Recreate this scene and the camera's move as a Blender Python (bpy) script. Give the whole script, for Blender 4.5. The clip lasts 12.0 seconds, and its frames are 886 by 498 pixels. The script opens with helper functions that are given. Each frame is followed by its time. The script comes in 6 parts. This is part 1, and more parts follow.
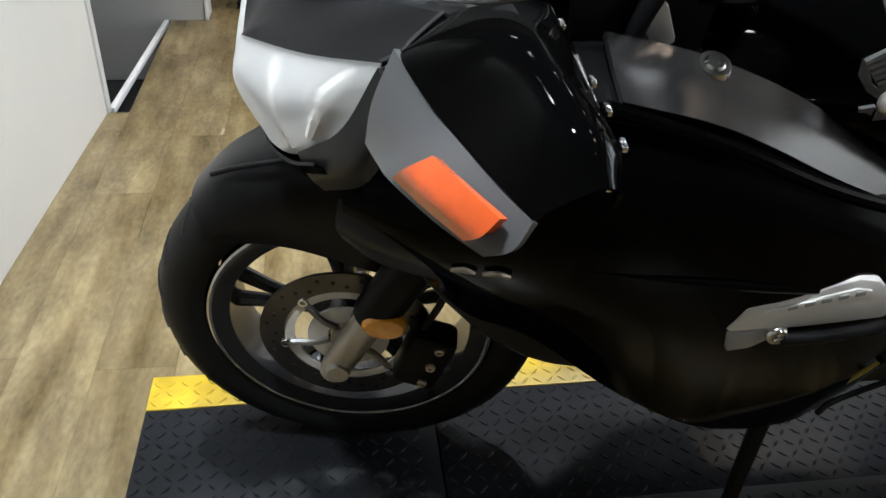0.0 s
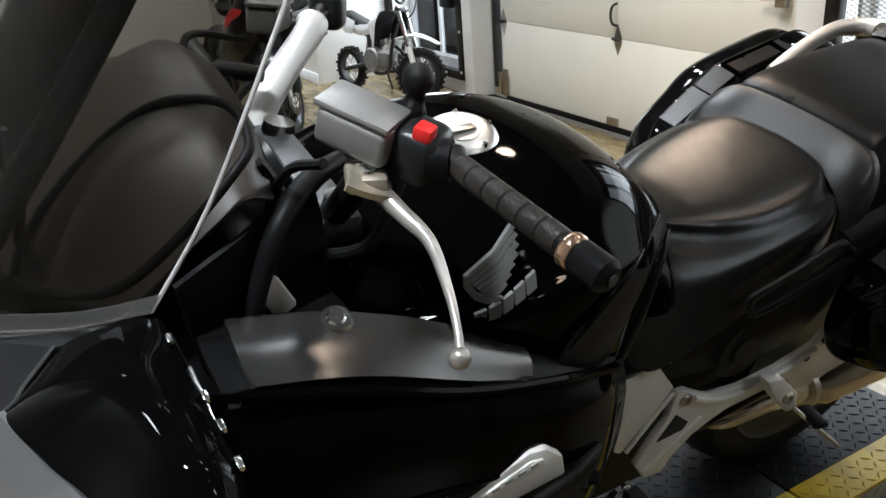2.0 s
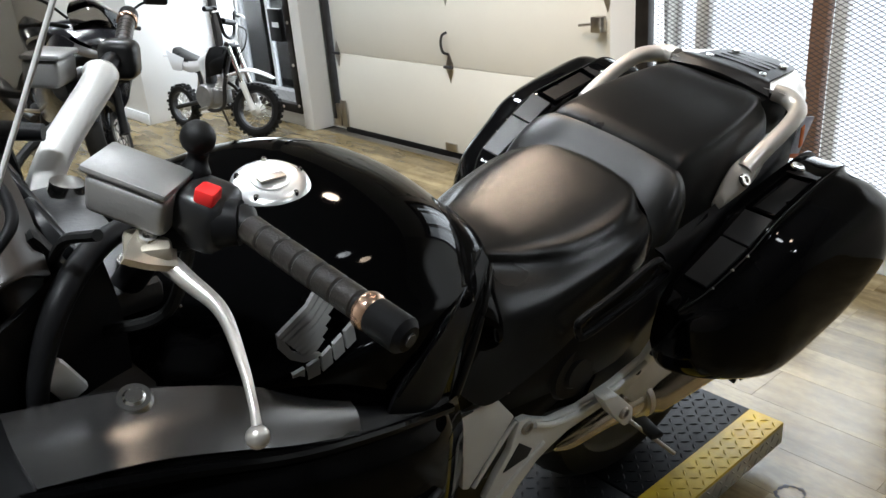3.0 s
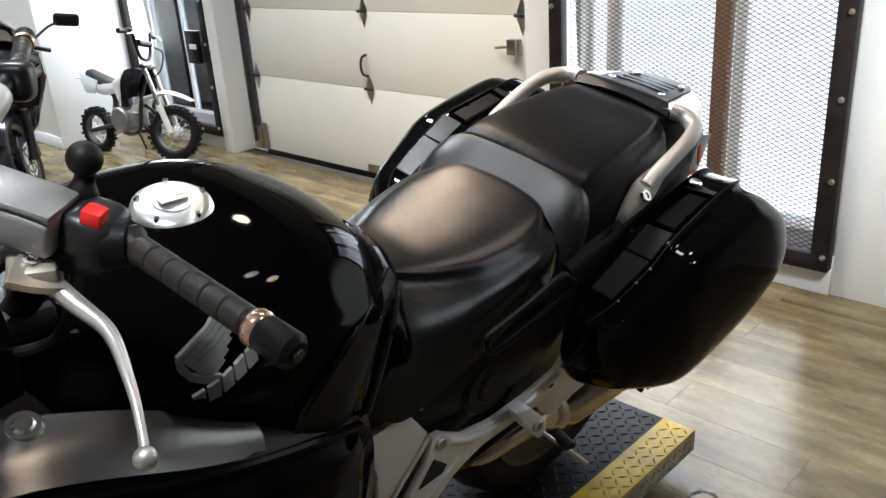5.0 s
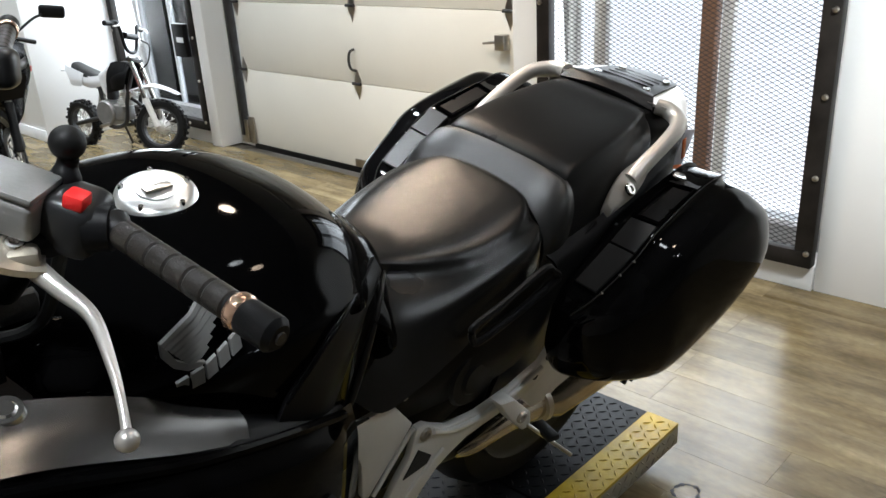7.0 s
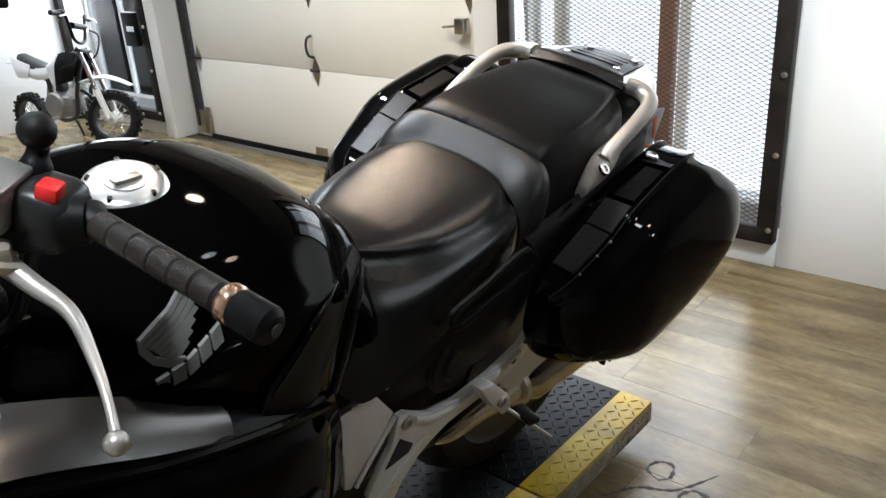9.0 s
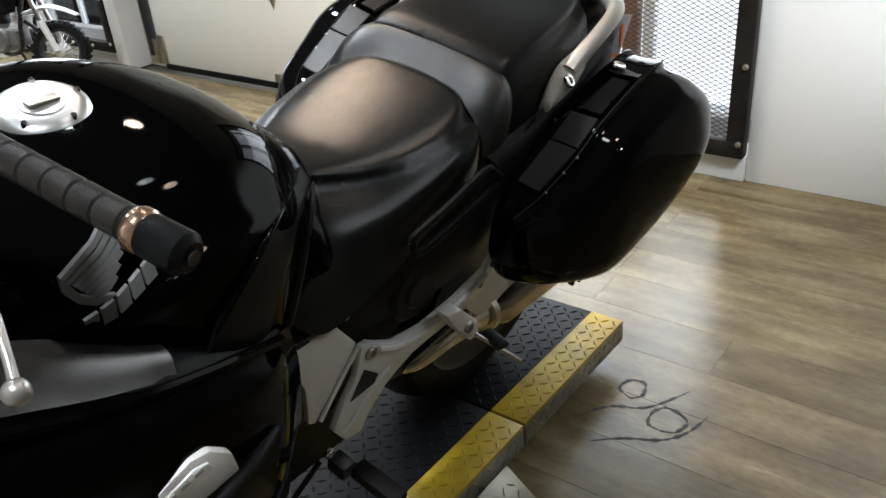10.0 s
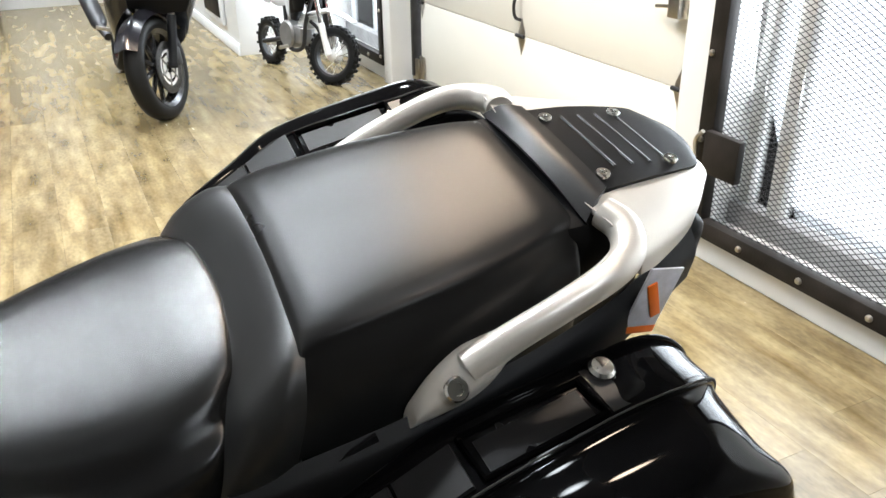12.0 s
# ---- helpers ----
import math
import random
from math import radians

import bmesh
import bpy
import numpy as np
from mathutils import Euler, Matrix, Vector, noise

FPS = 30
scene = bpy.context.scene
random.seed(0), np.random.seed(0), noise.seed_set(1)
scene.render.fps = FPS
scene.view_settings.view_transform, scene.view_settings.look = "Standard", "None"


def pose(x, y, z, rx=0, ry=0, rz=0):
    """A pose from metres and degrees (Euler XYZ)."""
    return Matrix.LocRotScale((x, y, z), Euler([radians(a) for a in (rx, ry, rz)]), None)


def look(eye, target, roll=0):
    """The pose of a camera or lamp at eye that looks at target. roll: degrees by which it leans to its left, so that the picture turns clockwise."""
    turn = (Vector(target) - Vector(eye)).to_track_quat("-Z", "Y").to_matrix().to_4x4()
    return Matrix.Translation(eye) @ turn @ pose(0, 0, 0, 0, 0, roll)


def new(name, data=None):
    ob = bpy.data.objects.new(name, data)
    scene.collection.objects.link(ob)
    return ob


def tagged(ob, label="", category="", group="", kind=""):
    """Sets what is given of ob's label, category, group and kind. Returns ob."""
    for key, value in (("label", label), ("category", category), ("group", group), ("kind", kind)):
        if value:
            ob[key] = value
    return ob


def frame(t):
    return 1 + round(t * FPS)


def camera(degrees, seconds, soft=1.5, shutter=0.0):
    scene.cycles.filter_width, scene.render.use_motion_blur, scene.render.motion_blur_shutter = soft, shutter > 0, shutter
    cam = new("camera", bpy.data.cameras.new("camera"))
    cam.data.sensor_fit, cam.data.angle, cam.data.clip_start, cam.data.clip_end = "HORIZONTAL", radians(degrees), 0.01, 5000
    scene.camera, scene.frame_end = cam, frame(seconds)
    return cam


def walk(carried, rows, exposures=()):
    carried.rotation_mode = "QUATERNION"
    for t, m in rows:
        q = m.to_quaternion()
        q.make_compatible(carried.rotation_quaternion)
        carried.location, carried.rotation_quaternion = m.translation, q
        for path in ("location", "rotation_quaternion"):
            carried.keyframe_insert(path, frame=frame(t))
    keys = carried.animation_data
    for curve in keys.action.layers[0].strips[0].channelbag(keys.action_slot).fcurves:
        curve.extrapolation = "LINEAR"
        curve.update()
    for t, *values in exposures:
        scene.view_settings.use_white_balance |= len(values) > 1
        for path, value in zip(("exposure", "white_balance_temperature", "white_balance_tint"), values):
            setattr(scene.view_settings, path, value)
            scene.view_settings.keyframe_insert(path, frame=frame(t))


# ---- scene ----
cam = camera(57.5, 12.0)
METRES, EYE, TILT, LEAN, TURN = 1.5, 1.45, 0.0, 0.0, 0.0
PATH = [
    (0, (-0.074, 0.14, 1.284), (0.187, 1.784, 0.176), 2.6),
    (0.2, (-0.073, 0.137, 1.299), (0.155, 1.801, 0.213), 1.1),
    (0.5, (-0.068, 0.129, 1.32), (0.198, 1.829, 0.3), 0.4),
    (1, (-0.046, 0.127, 1.346), (0.355, 1.847, 0.408), -1.3),
    (1.5, (-0.005, 0.13, 1.376), (0.609, 1.823, 0.506), -3.4),
    (2, (0.041, 0.133, 1.399), (0.901, 1.75, 0.596), -4.4),
    (2.5, (0.079, 0.133, 1.406), (1.129, 1.639, 0.613), -5.3),
    (3, (0.101, 0.135, 1.407), (1.265, 1.569, 0.639), -4.7),
    (3.5, (0.117, 0.131, 1.408), (1.378, 1.494, 0.664), -4.2),
    (5.5, (0.112, 0.098, 1.404), (1.422, 1.42, 0.671), -3.7),
    (6, (0.116, 0.097, 1.399), (1.428, 1.407, 0.65), -3.4),
    (6.5, (0.115, 0.096, 1.399), (1.433, 1.401, 0.65), -3.6),
    (7, (0.11, 0.095, 1.4), (1.435, 1.397, 0.659), -3.2),
    (9, (0.105, 0.129, 1.391), (1.486, 1.35, 0.614), -3.7),
    (9.5, (0.075, 0.144, 1.389), (1.475, 1.341, 0.611), -4.6),
    (10, (0.158, 0.151, 1.354), (1.515, 1.279, 0.413), -5.0),
    (10.2, (0.261, 0.152, 1.355), (1.556, 1.406, 0.488), -5.7),
    (10.5, (0.413, 0.126, 1.365), (1.736, 1.403, 0.577), -1.2),
    (11, (0.587, 0.176, 1.355), (1.811, 1.511, 0.505), -0.5),
    (11.2, (0.713, 0.244, 1.348), (1.942, 1.594, 0.532), 3.7),
    (11.5, (0.849, 0.298, 1.386), (1.957, 1.758, 0.586), -1.3),
    (11.8, (0.984, 0.308, 1.372), (1.935, 1.85, 0.527), -2.6),
    (12, (1.091, 0.295, 1.371), (1.873, 1.914, 0.496), -0.7),
]
walk(cam, [(t, look(eye, target, roll)) for t, eye, target, roll in PATH], [(0, -0.38), (1.5, -0.45), (2.5, -0.34), (9.5, -0.34), (10, -0.45), (10.4, -0.32), (11, -0.27), (11.5, 0.0), (12, 0.48)])

# ---- light ----
world = bpy.data.worlds.new("world")
scene.world = world
world.use_nodes = True
wn = world.node_tree.nodes
sky = wn.new("ShaderNodeTexSky")
sky.sky_type, sky.sun_disc = "NISHITA", False
sky.sun_elevation, sky.sun_rotation = radians(48), radians(0)
world.node_tree.links.new(sky.outputs[0], wn["Background"].inputs[0])
wn["Background"].inputs[1].default_value = 0.15
sun_data = bpy.data.lights.new("sun", "SUN")
sun_data.energy, sun_data.angle, sun_data.color = 5.0, radians(8), (1, 0.98, 0.95)
new("sun", sun_data).matrix_world = look((6, 40, 44), (6, 0, 0))


def lamp(name, x, y, z, w, h, watts, colour, aim):
    data = bpy.data.lights.new(name, "AREA")
    data.shape, data.size, data.size_y, data.energy, data.color = "RECTANGLE", w, h, watts, colour
    ob = new(name, data)
    ob.matrix_world = look((x, y, z), aim)
    return ob


# daylight in the two glazed openings
lamp("window_light", 3.29, 1.72, 1.2, 2.0, 1.2, 55, (0.84, 0.92, 1.0), (0, 1.75, 1.0))
lamp("window_light", 3.29, 6.0, 1.2, 2.0, 1.1, 85, (0.84, 0.92, 1.0), (0, 6.0, 1.0))
# ceiling fittings: x, y, watts, cone, softness of the cone, aim
def down(x, y):
    return (x, y, 0)


# lamps at (-0.6, 1.5), (1.6, -1.2) and beyond y 6.3 are added fill
LIGHTS_COOL = [(x, y, w, c, s, down(x, y)) for x, y, w, c, s in ((0.15, 2.6, 210, 110, 0.8), (0.92, 2.4, 230, 110, 0.8), (1.55, 2.55, 170, 110, 0.8), (2.3, 3.7, 310, 110, 0.8), (-0.6, 1.5, 320, 66, 0.8),
                                                                 (1.0, 6.2, 260, 110, 0.8), (1.5, 0.9, 14, 150, 0.35), (1.6, -1.2, 95, 120, 0.6), (1.9, 5.6, 210, 110, 0.8), (0.5, 7.6, 260, 120, 0.8), (1.5, 8.6, 360, 120, 0.8), (-1.2, 6.4, 220, 120, 0.8))]
# added washer for the right wall, then added fill aimed at the nose
LIGHTS_COOL += [(1.3, -0.6, 1500, 42, 0.7, (3.15, 0.35, 1.55)), (-0.35, 0.3, 400, 44, 0.6, (-0.12, 1.0, 0.9))]
LIGHTS_WARM = [(x, y, w, c, s, down(x, y)) for x, y, w, c, s in ((2.08, 2.35, 190, 110, 0.8), (-0.2, 4.6, 150, 110, 0.8), (1.76, 0.5, 28, 150, 0.35))]

# ---- materials ----


def mat(name, colour, rough=0.5, metal=0.0, var=0.15, scale=8.0, bump=0.1, fine=120.0, coat=0.0, stretch=(1, 1, 1), per=0.0, spec=0.5, wear=0.2):
    """A surface with broad and fine variation; per: how far single pieces differ."""
    m = bpy.data.materials.new(name)
    m.use_nodes = True
    t = m.node_tree
    n, l = t.nodes, t.links
    b = n["Principled BSDF"]
    tc = n.new("ShaderNodeTexCoord")
    mp = n.new("ShaderNodeMapping")
    mp.inputs["Scale"].default_value = stretch
    if per:
        oi = n.new("ShaderNodeObjectInfo")
        sh = n.new("ShaderNodeVectorMath")
        sh.operation = "MULTIPLY_ADD"
        sh.inputs[1].default_value = (1, 1, 1)
        sc = n.new("ShaderNodeMath")
        sc.operation = "MULTIPLY"
        sc.inputs[1].default_value = 40
        l.new(oi.outputs["Random"], sc.inputs[0])
        l.new(tc.outputs["Object"], sh.inputs[0])
        l.new(sc.outputs[0], sh.inputs[2])
        l.new(sh.outputs[0], mp.inputs[0])
    else:
        l.new(tc.outputs["Object"], mp.inputs[0])
    n1 = n.new("ShaderNodeTexNoise")
    n1.inputs["Scale"].default_value, n1.inputs["Detail"].default_value = scale, 4
    n2 = n.new("ShaderNodeTexNoise")
    n2.inputs["Scale"].default_value, n2.inputs["Detail"].default_value = fine, 3
    l.new(mp.outputs[0], n1.inputs[0])
    l.new(mp.outputs[0], n2.inputs[0])
    r = n.new("ShaderNodeValToRGB")
    lo = [max(0, c * (1 - var)) for c in colour]
    hi = [min(1, c * (1 + var)) for c in colour]
    r.color_ramp.elements[0].color, r.color_ramp.elements[1].color = (*lo, 1), (*hi, 1)
    r.color_ramp.elements[0].position, r.color_ramp.elements[1].position = 0.24, 0.76
    l.new(n1.outputs[0], r.inputs[0])
    out = r.outputs[0]
    if per:
        mr = n.new("ShaderNodeMapRange")
        mr.inputs[3].default_value, mr.inputs[4].default_value = 1 - per, 1 + per
        l.new(oi.outputs["Random"], mr.inputs[0])
        hs = n.new("ShaderNodeHueSaturation")
        l.new(mr.outputs[0], hs.inputs["Value"])
        l.new(out, hs.inputs["Color"])
        out = hs.outputs[0]
    l.new(out, b.inputs["Base Color"])
    mr2 = n.new("ShaderNodeMapRange")
    mr2.inputs[3].default_value, mr2.inputs[4].default_value = max(0.02, rough * (1 - wear)), min(1, rough * (1 + wear))
    l.new(n1.outputs[0], mr2.inputs[0])
    l.new(mr2.outputs[0], b.inputs["Roughness"])
    b.inputs["Metallic"].default_value = metal
    b.inputs["Coat Weight"].default_value = coat
    b.inputs["Coat Roughness"].default_value = 0.03
    b.inputs["Specular IOR Level"].default_value = spec
    if bump:
        bp = n.new("ShaderNodeBump")
        bp.inputs["Strength"].default_value, bp.inputs["Distance"].default_value = bump, 0.002
        l.new(n2.outputs[0], bp.inputs["Height"])
        l.new(bp.outputs[0], b.inputs["Normal"])
    return m


def clear(name, tint, gloss=0.03, ior=1.45, haze=0.0):
    """A thin clear sheet: what is behind shows, tinted, with a gloss on top."""
    m = bpy.data.materials.new(name)
    m.use_nodes = True
    n, l = m.node_tree.nodes, m.node_tree.links
    n.remove(n["Principled BSDF"])
    tr, gl, fr, mx = (n.new(k) for k in ("ShaderNodeBsdfTransparent", "ShaderNodeBsdfGlossy", "ShaderNodeFresnel", "ShaderNodeMixShader"))
    tr.inputs[0].default_value = (*tint, 1)
    gl.inputs["Roughness"].default_value = gloss
    fr.inputs[0].default_value = ior
    l.new(fr.outputs[0], mx.inputs[0])
    l.new(tr.outputs[0], mx.inputs[1])
    l.new(gl.outputs[0], mx.inputs[2])
    out = mx.outputs[0]
    if haze:
        df, tl, m1, m2 = (n.new(k) for k in ("ShaderNodeBsdfDiffuse", "ShaderNodeBsdfTranslucent", "ShaderNodeMixShader", "ShaderNodeMixShader"))
        df.inputs[0].default_value = tl.inputs[0].default_value = (0.96, 0.96, 0.96, 1)
        m1.inputs[0].default_value, m2.inputs[0].default_value = 0.3, haze
        l.new(df.outputs[0], m1.inputs[1])
        l.new(tl.outputs[0], m1.inputs[2])
        l.new(out, m2.inputs[1])
        l.new(m1.outputs[0], m2.inputs[2])
        out = m2.outputs[0]
    l.new(out, n["Material Output"].inputs[0])
    return m


def glow(name, colour, strength):
    m = bpy.data.materials.new(name)
    m.use_nodes = True
    b = m.node_tree.nodes["Principled BSDF"]
    b.inputs["Base Color"].default_value = (*colour, 1)
    b.inputs["Emission Color"].default_value = (*colour, 1)
    b.inputs["Emission Strength"].default_value = strength
    return m


GLOSS = mat("black_gloss_paint", (0.0012, 0.0012, 0.0013), 0.04, 0, 0.3, 6, 0.0, 300, spec=0.045)
SATIN = mat("satin_grey_plastic", (0.013, 0.0132, 0.014), 0.32, 0, 0.15, 10, 0.06, 500, spec=0.28)
PLASTIC = mat("black_plastic", (0.006, 0.006, 0.0065), 0.42, 0, 0.25, 10, 0.1, 700, spec=0.1)
RUBBER = mat("tyre_rubber", (0.007, 0.007, 0.007), 0.5, 0, 0.3, 14, 0.15, 300, spec=0.2)
VINYL = mat("seat_vinyl", (0.011, 0.011, 0.011), 0.28, 0, 0.3, 9, 0.12, 900, spec=0.15, wear=0.06)
WORNVINYL = mat("worn_shiny_vinyl", (0.008, 0.008, 0.008), 0.26, 0, 0.3, 6, 0.12, 900, spec=0.35, wear=0.14)
ALU = mat("painted_aluminium", (0.72, 0.71, 0.685), 0.38, 0.15, 0.08, 12, 0.05, 400)
CHROME = mat("polished_metal", (0.75, 0.74, 0.72), 0.16, 1.0, 0.08, 20, 0.02, 300)
STEEL = mat("brushed_steel", (0.45, 0.42, 0.37), 0.32, 1.0, 0.2, 10, 0.05, 300)
DARKMETAL = mat("dark_cast_metal", (0.05, 0.05, 0.052), 0.45, 0.7, 0.3, 12, 0.2, 200)
AMBER = mat("amber_lens", (0.75, 0.11, 0.02), 0.15, 0, 0.12, 40, 0.1, 200, coat=0.6)
RED = mat("red_switch", (0.7, 0.02, 0.02), 0.35, 0, 0.1, 40, 0.05, 300)
WHITEP = mat("pale_silver_plastic", (0.72, 0.71, 0.69), 0.4, 0.1, 0.06, 12, 0.06, 500)
GRAPHITE = mat("graphite_emblem", (0.12, 0.119, 0.117), 0.5, 0.1, 0.15, 30, 0.05, 300, spec=0.3)
SCREEN = clear("smoked_screen", (0.55, 0.53, 0.50), 0.03, 1.25)
# the haze whitens the lens in place of the bright room reflected in it
LENS = clear("white_hazed_lens", (0.98, 0.98, 0.98), 0.05, 1.35, 0.28)
SCREENBAND = clear("hazed_screen_border", (0.6, 0.58, 0.56), 0.1, 1.3, 0.06)
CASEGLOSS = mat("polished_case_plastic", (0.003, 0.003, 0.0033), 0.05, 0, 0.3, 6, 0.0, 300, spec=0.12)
GLASS = clear("window_glass", (0.92, 0.95, 0.96), 0.01)
WALLPAINT = mat("white_wall_paint", (0.78, 0.775, 0.76), 0.6, 0, 0.035, 1.5, 0.15, 260)
GREYWALL = mat("grey_wall_paint", (0.42, 0.412, 0.40), 0.6, 0, 0.05, 1.5, 0.15, 260)
DOORP = mat("cream_door_paint", (0.76, 0.735, 0.665), 0.45, 0, 0.03, 2, 0.25, 160)
WOOD = mat("vinyl_wood_plank", (0.17, 0.130, 0.066), 0.25, 0, 0.45, 3.4, 0.12, 60, stretch=(4.5, 0.8, 1), per=0.14, spec=0.5)


def weather(m, size, low, high, detail=7):
    """Stains and scuffs of their own shape over a surface, in the place's own metres."""
    n, l = m.node_tree.nodes, m.node_tree.links
    b = n["Principled BSDF"]
    src = b.inputs["Base Color"].links[0].from_socket
    geo, run, tex, fine, add, mr, mix = (n.new(k) for k in ("ShaderNodeNewGeometry", "ShaderNodeMapping", "ShaderNodeTexNoise", "ShaderNodeTexNoise", "ShaderNodeMath", "ShaderNodeMapRange", "ShaderNodeHueSaturation"))
    tex.inputs["Scale"].default_value, tex.inputs["Detail"].default_value, tex.inputs["Roughness"].default_value = size, detail, 0.58
    fine.inputs["Scale"].default_value, fine.inputs["Detail"].default_value = size * 9, 4
    add.operation = "MULTIPLY_ADD"
    add.inputs[1].default_value = 0.45
    run.inputs["Scale"].default_value = (1.0, 0.42, 1.0)
    l.new(geo.outputs["Position"], run.inputs[0])
    l.new(run.outputs[0], tex.inputs[0])
    l.new(run.outputs[0], fine.inputs[0])
    l.new(fine.outputs[0], add.inputs[0])
    l.new(tex.outputs[0], add.inputs[2])
    mr.inputs[1].default_value, mr.inputs[2].default_value, mr.inputs[3].default_value, mr.inputs[4].default_value = 0.50, 0.92, low, high
    l.new(add.outputs[0], mr.inputs[0])
    l.new(mr.outputs[0], mix.inputs["Value"])
    l.new(src, mix.inputs["Color"])
    l.new(mix.outputs[0], b.inputs["Base Color"])


for node in WOOD.node_tree.nodes:
    if node.type == "VALTORGB":
        node.color_ramp.elements[0].color, node.color_ramp.elements[1].color = (0.105, 0.073, 0.027, 1), (0.262, 0.207, 0.115, 1)
weather(WOOD, 9.0, 0.62, 1.26)
PLATE = mat("black_tread_plate", (0.008, 0.009, 0.011), 0.5, 0.0, 0.35, 5, 0.12, 200, spec=0.14)
YELLOW = mat("yellow_safety_paint", (0.44, 0.30, 0.012), 0.5, 0, 0.4, 12, 0.2, 160)
TREADALU = mat("bare_tread_plate", (0.3, 0.29, 0.25), 0.4, 0.8, 0.35, 12, 0.1, 200)
RUST = mat("dark_rusted_steel", (0.016, 0.0135, 0.012), 0.5, 0.0, 0.6, 9, 0.3, 120, spec=0.14)
MESHM = mat("mesh_steel", (0.022, 0.022, 0.025), 0.5, 0.2, 0.3, 20, 0.1, 200)
PALEGROUND = mat("pale_ground", (0.82, 0.83, 0.85), 0.8, 0, 0.08, 0.6, 0.3, 40)
BROWNW = mat("brown_timber", (0.20, 0.10, 0.055), 0.55, 0, 0.3, 6, 0.2, 80, stretch=(4, 4, 0.6))
# matt black, also laid on solid parts as the shade in holes and grooves
MATBLK = mat("matt_black_and_hole_shade", (0.015, 0.015, 0.015), 0.95, 0, 0.3, 20, 0.6, 300)
WHITEPL = mat("white_plastic", (0.75, 0.76, 0.78), 0.35, 0, 0.04, 10, 0.05, 300)
ORANGE = mat("orange_plastic", (0.8, 0.16, 0.015), 0.4, 0, 0.1, 10, 0.05, 300)
BLUE = mat("blue_plastic", (0.03, 0.06, 0.5), 0.4, 0, 0.1, 10, 0.05, 300)

CEIL = mat("dark_ceiling_paint", (0.05, 0.05, 0.052), 0.8, 0, 0.1, 2, 0.1, 60)
SKYGLOW = glow("overcast_sky", (0.92, 0.96, 1.0), 6.0)
DARKGAP = mat("plank_gap", (0.05, 0.04, 0.026), 0.9, 0, 0.2, 8, 0, 60)
CONCRETE = mat("grey_concrete", (0.32, 0.32, 0.32), 0.85, 0, 0.25, 6, 0.4, 60)
RIMGREY = mat("grey_cast_wheel", (0.07, 0.07, 0.073), 0.22, 0.8, 0.15, 12, 0.05, 300)
DISCM = mat("dark_brake_steel", (0.10, 0.095, 0.09), 0.3, 0.9, 0.25, 20, 0.05, 300)
FORKM = mat("pale_gold_fork_paint", (0.44, 0.41, 0.36), 0.32, 0.6, 0.1, 12, 0.03, 300)
REFLECT = mat("amber_reflector", (0.88, 0.36, 0.02), 0.18, 0, 0.15, 60, 0.3, 500, coat=0.7)
FENDER = mat("black_fender_paint", (0.006, 0.006, 0.0065), 0.3, 0, 0.2, 8, 0.03, 400, spec=0.18)
CAPM = mat("spun_cap_steel", (0.8, 0.8, 0.79), 0.3, 0.9, 0.05, 20, 0.05, 300)
BOLSTER = mat("smooth_bolster_vinyl", (0.012, 0.012, 0.0122), 0.34, 0, 0.15, 9, 0.15, 900, spec=0.4)
SATINLID = mat("satin_lid_plastic", (0.016, 0.0155, 0.0155), 0.24, 0, 0.08, 2, 0.03, 600, spec=1.0, wear=0.05)
SATINDK = mat("satin_black_plastic", (0.014, 0.014, 0.0145), 0.36, 0, 0.2, 10, 0.06, 600, spec=0.18)
# near-white backing, so that the headlight looks lit
REFLECTOR = mat("whitened_reflector", (0.94, 0.935, 0.92), 0.25, 0.1, 0.06, 16, 0.02, 200)
SCREENEDGE = mat("frosted_screen_edge", (0.42, 0.41, 0.395), 0.3, 0, 0.15, 20, 0.05, 300)
DASHM = mat("brown_black_dash", (0.022, 0.017, 0.014), 0.45, 0, 0.25, 9, 0.02, 300)
DARKALU = mat("grey_cast_aluminium", (0.24, 0.235, 0.23), 0.38, 0.5, 0.2, 14, 0.15, 240)
GOLDALU = mat("aged_pale_alloy", (0.50, 0.45, 0.37), 0.4, 0.75, 0.2, 20, 0.15, 240)
LEVERM = mat("polished_lever_alloy", (0.46, 0.44, 0.41), 0.32, 0.75, 0.1, 20, 0.06, 240)
COPPER = mat("copper_ring", (0.55, 0.36, 0.26), 0.25, 0.95, 0.15, 20, 0.05, 240)
GRIPM = mat("brown_worn_rubber", (0.015, 0.012, 0.010), 0.36, 0, 0.35, 30, 0.3, 500, spec=0.35)
BEZEL = mat("satin_grey_bezel", (0.085, 0.086, 0.09), 0.36, 0, 0.12, 10, 0.06, 500)
GUARDGREY = mat("grey_mark_and_step_shade", (0.36, 0.355, 0.35), 0.5, 0.1, 0.05, 20, 0.05, 300)
CHROMEW = mat("warm_bright_steel", (0.60, 0.53, 0.43), 0.24, 1.0, 0.15, 10, 0.04, 200)
RAILM = mat("satin_silver_rail", (0.60, 0.57, 0.53), 0.36, 0.45, 0.06, 10, 0.06, 500)
TAGM = mat("tag_paper", (0.62, 0.62, 0.68), 0.7, 0, 0.2, 60, 0.1, 300)
PAINT2 = mat("dark_sport_paint", (0.012, 0.012, 0.015), 0.2, 0, 0.2, 8, 0.02, 300)
GREYPAINT = mat("grey_paint", (0.16, 0.16, 0.165), 0.3, 0.2, 0.1, 8, 0.03, 300)
KNOTM = mat("dark_knot", (0.022, 0.015, 0.009), 0.6, 0, 0.2, 30, 0.1, 200)
SEATC = (BLUE, ORANGE, ORANGE, RED)
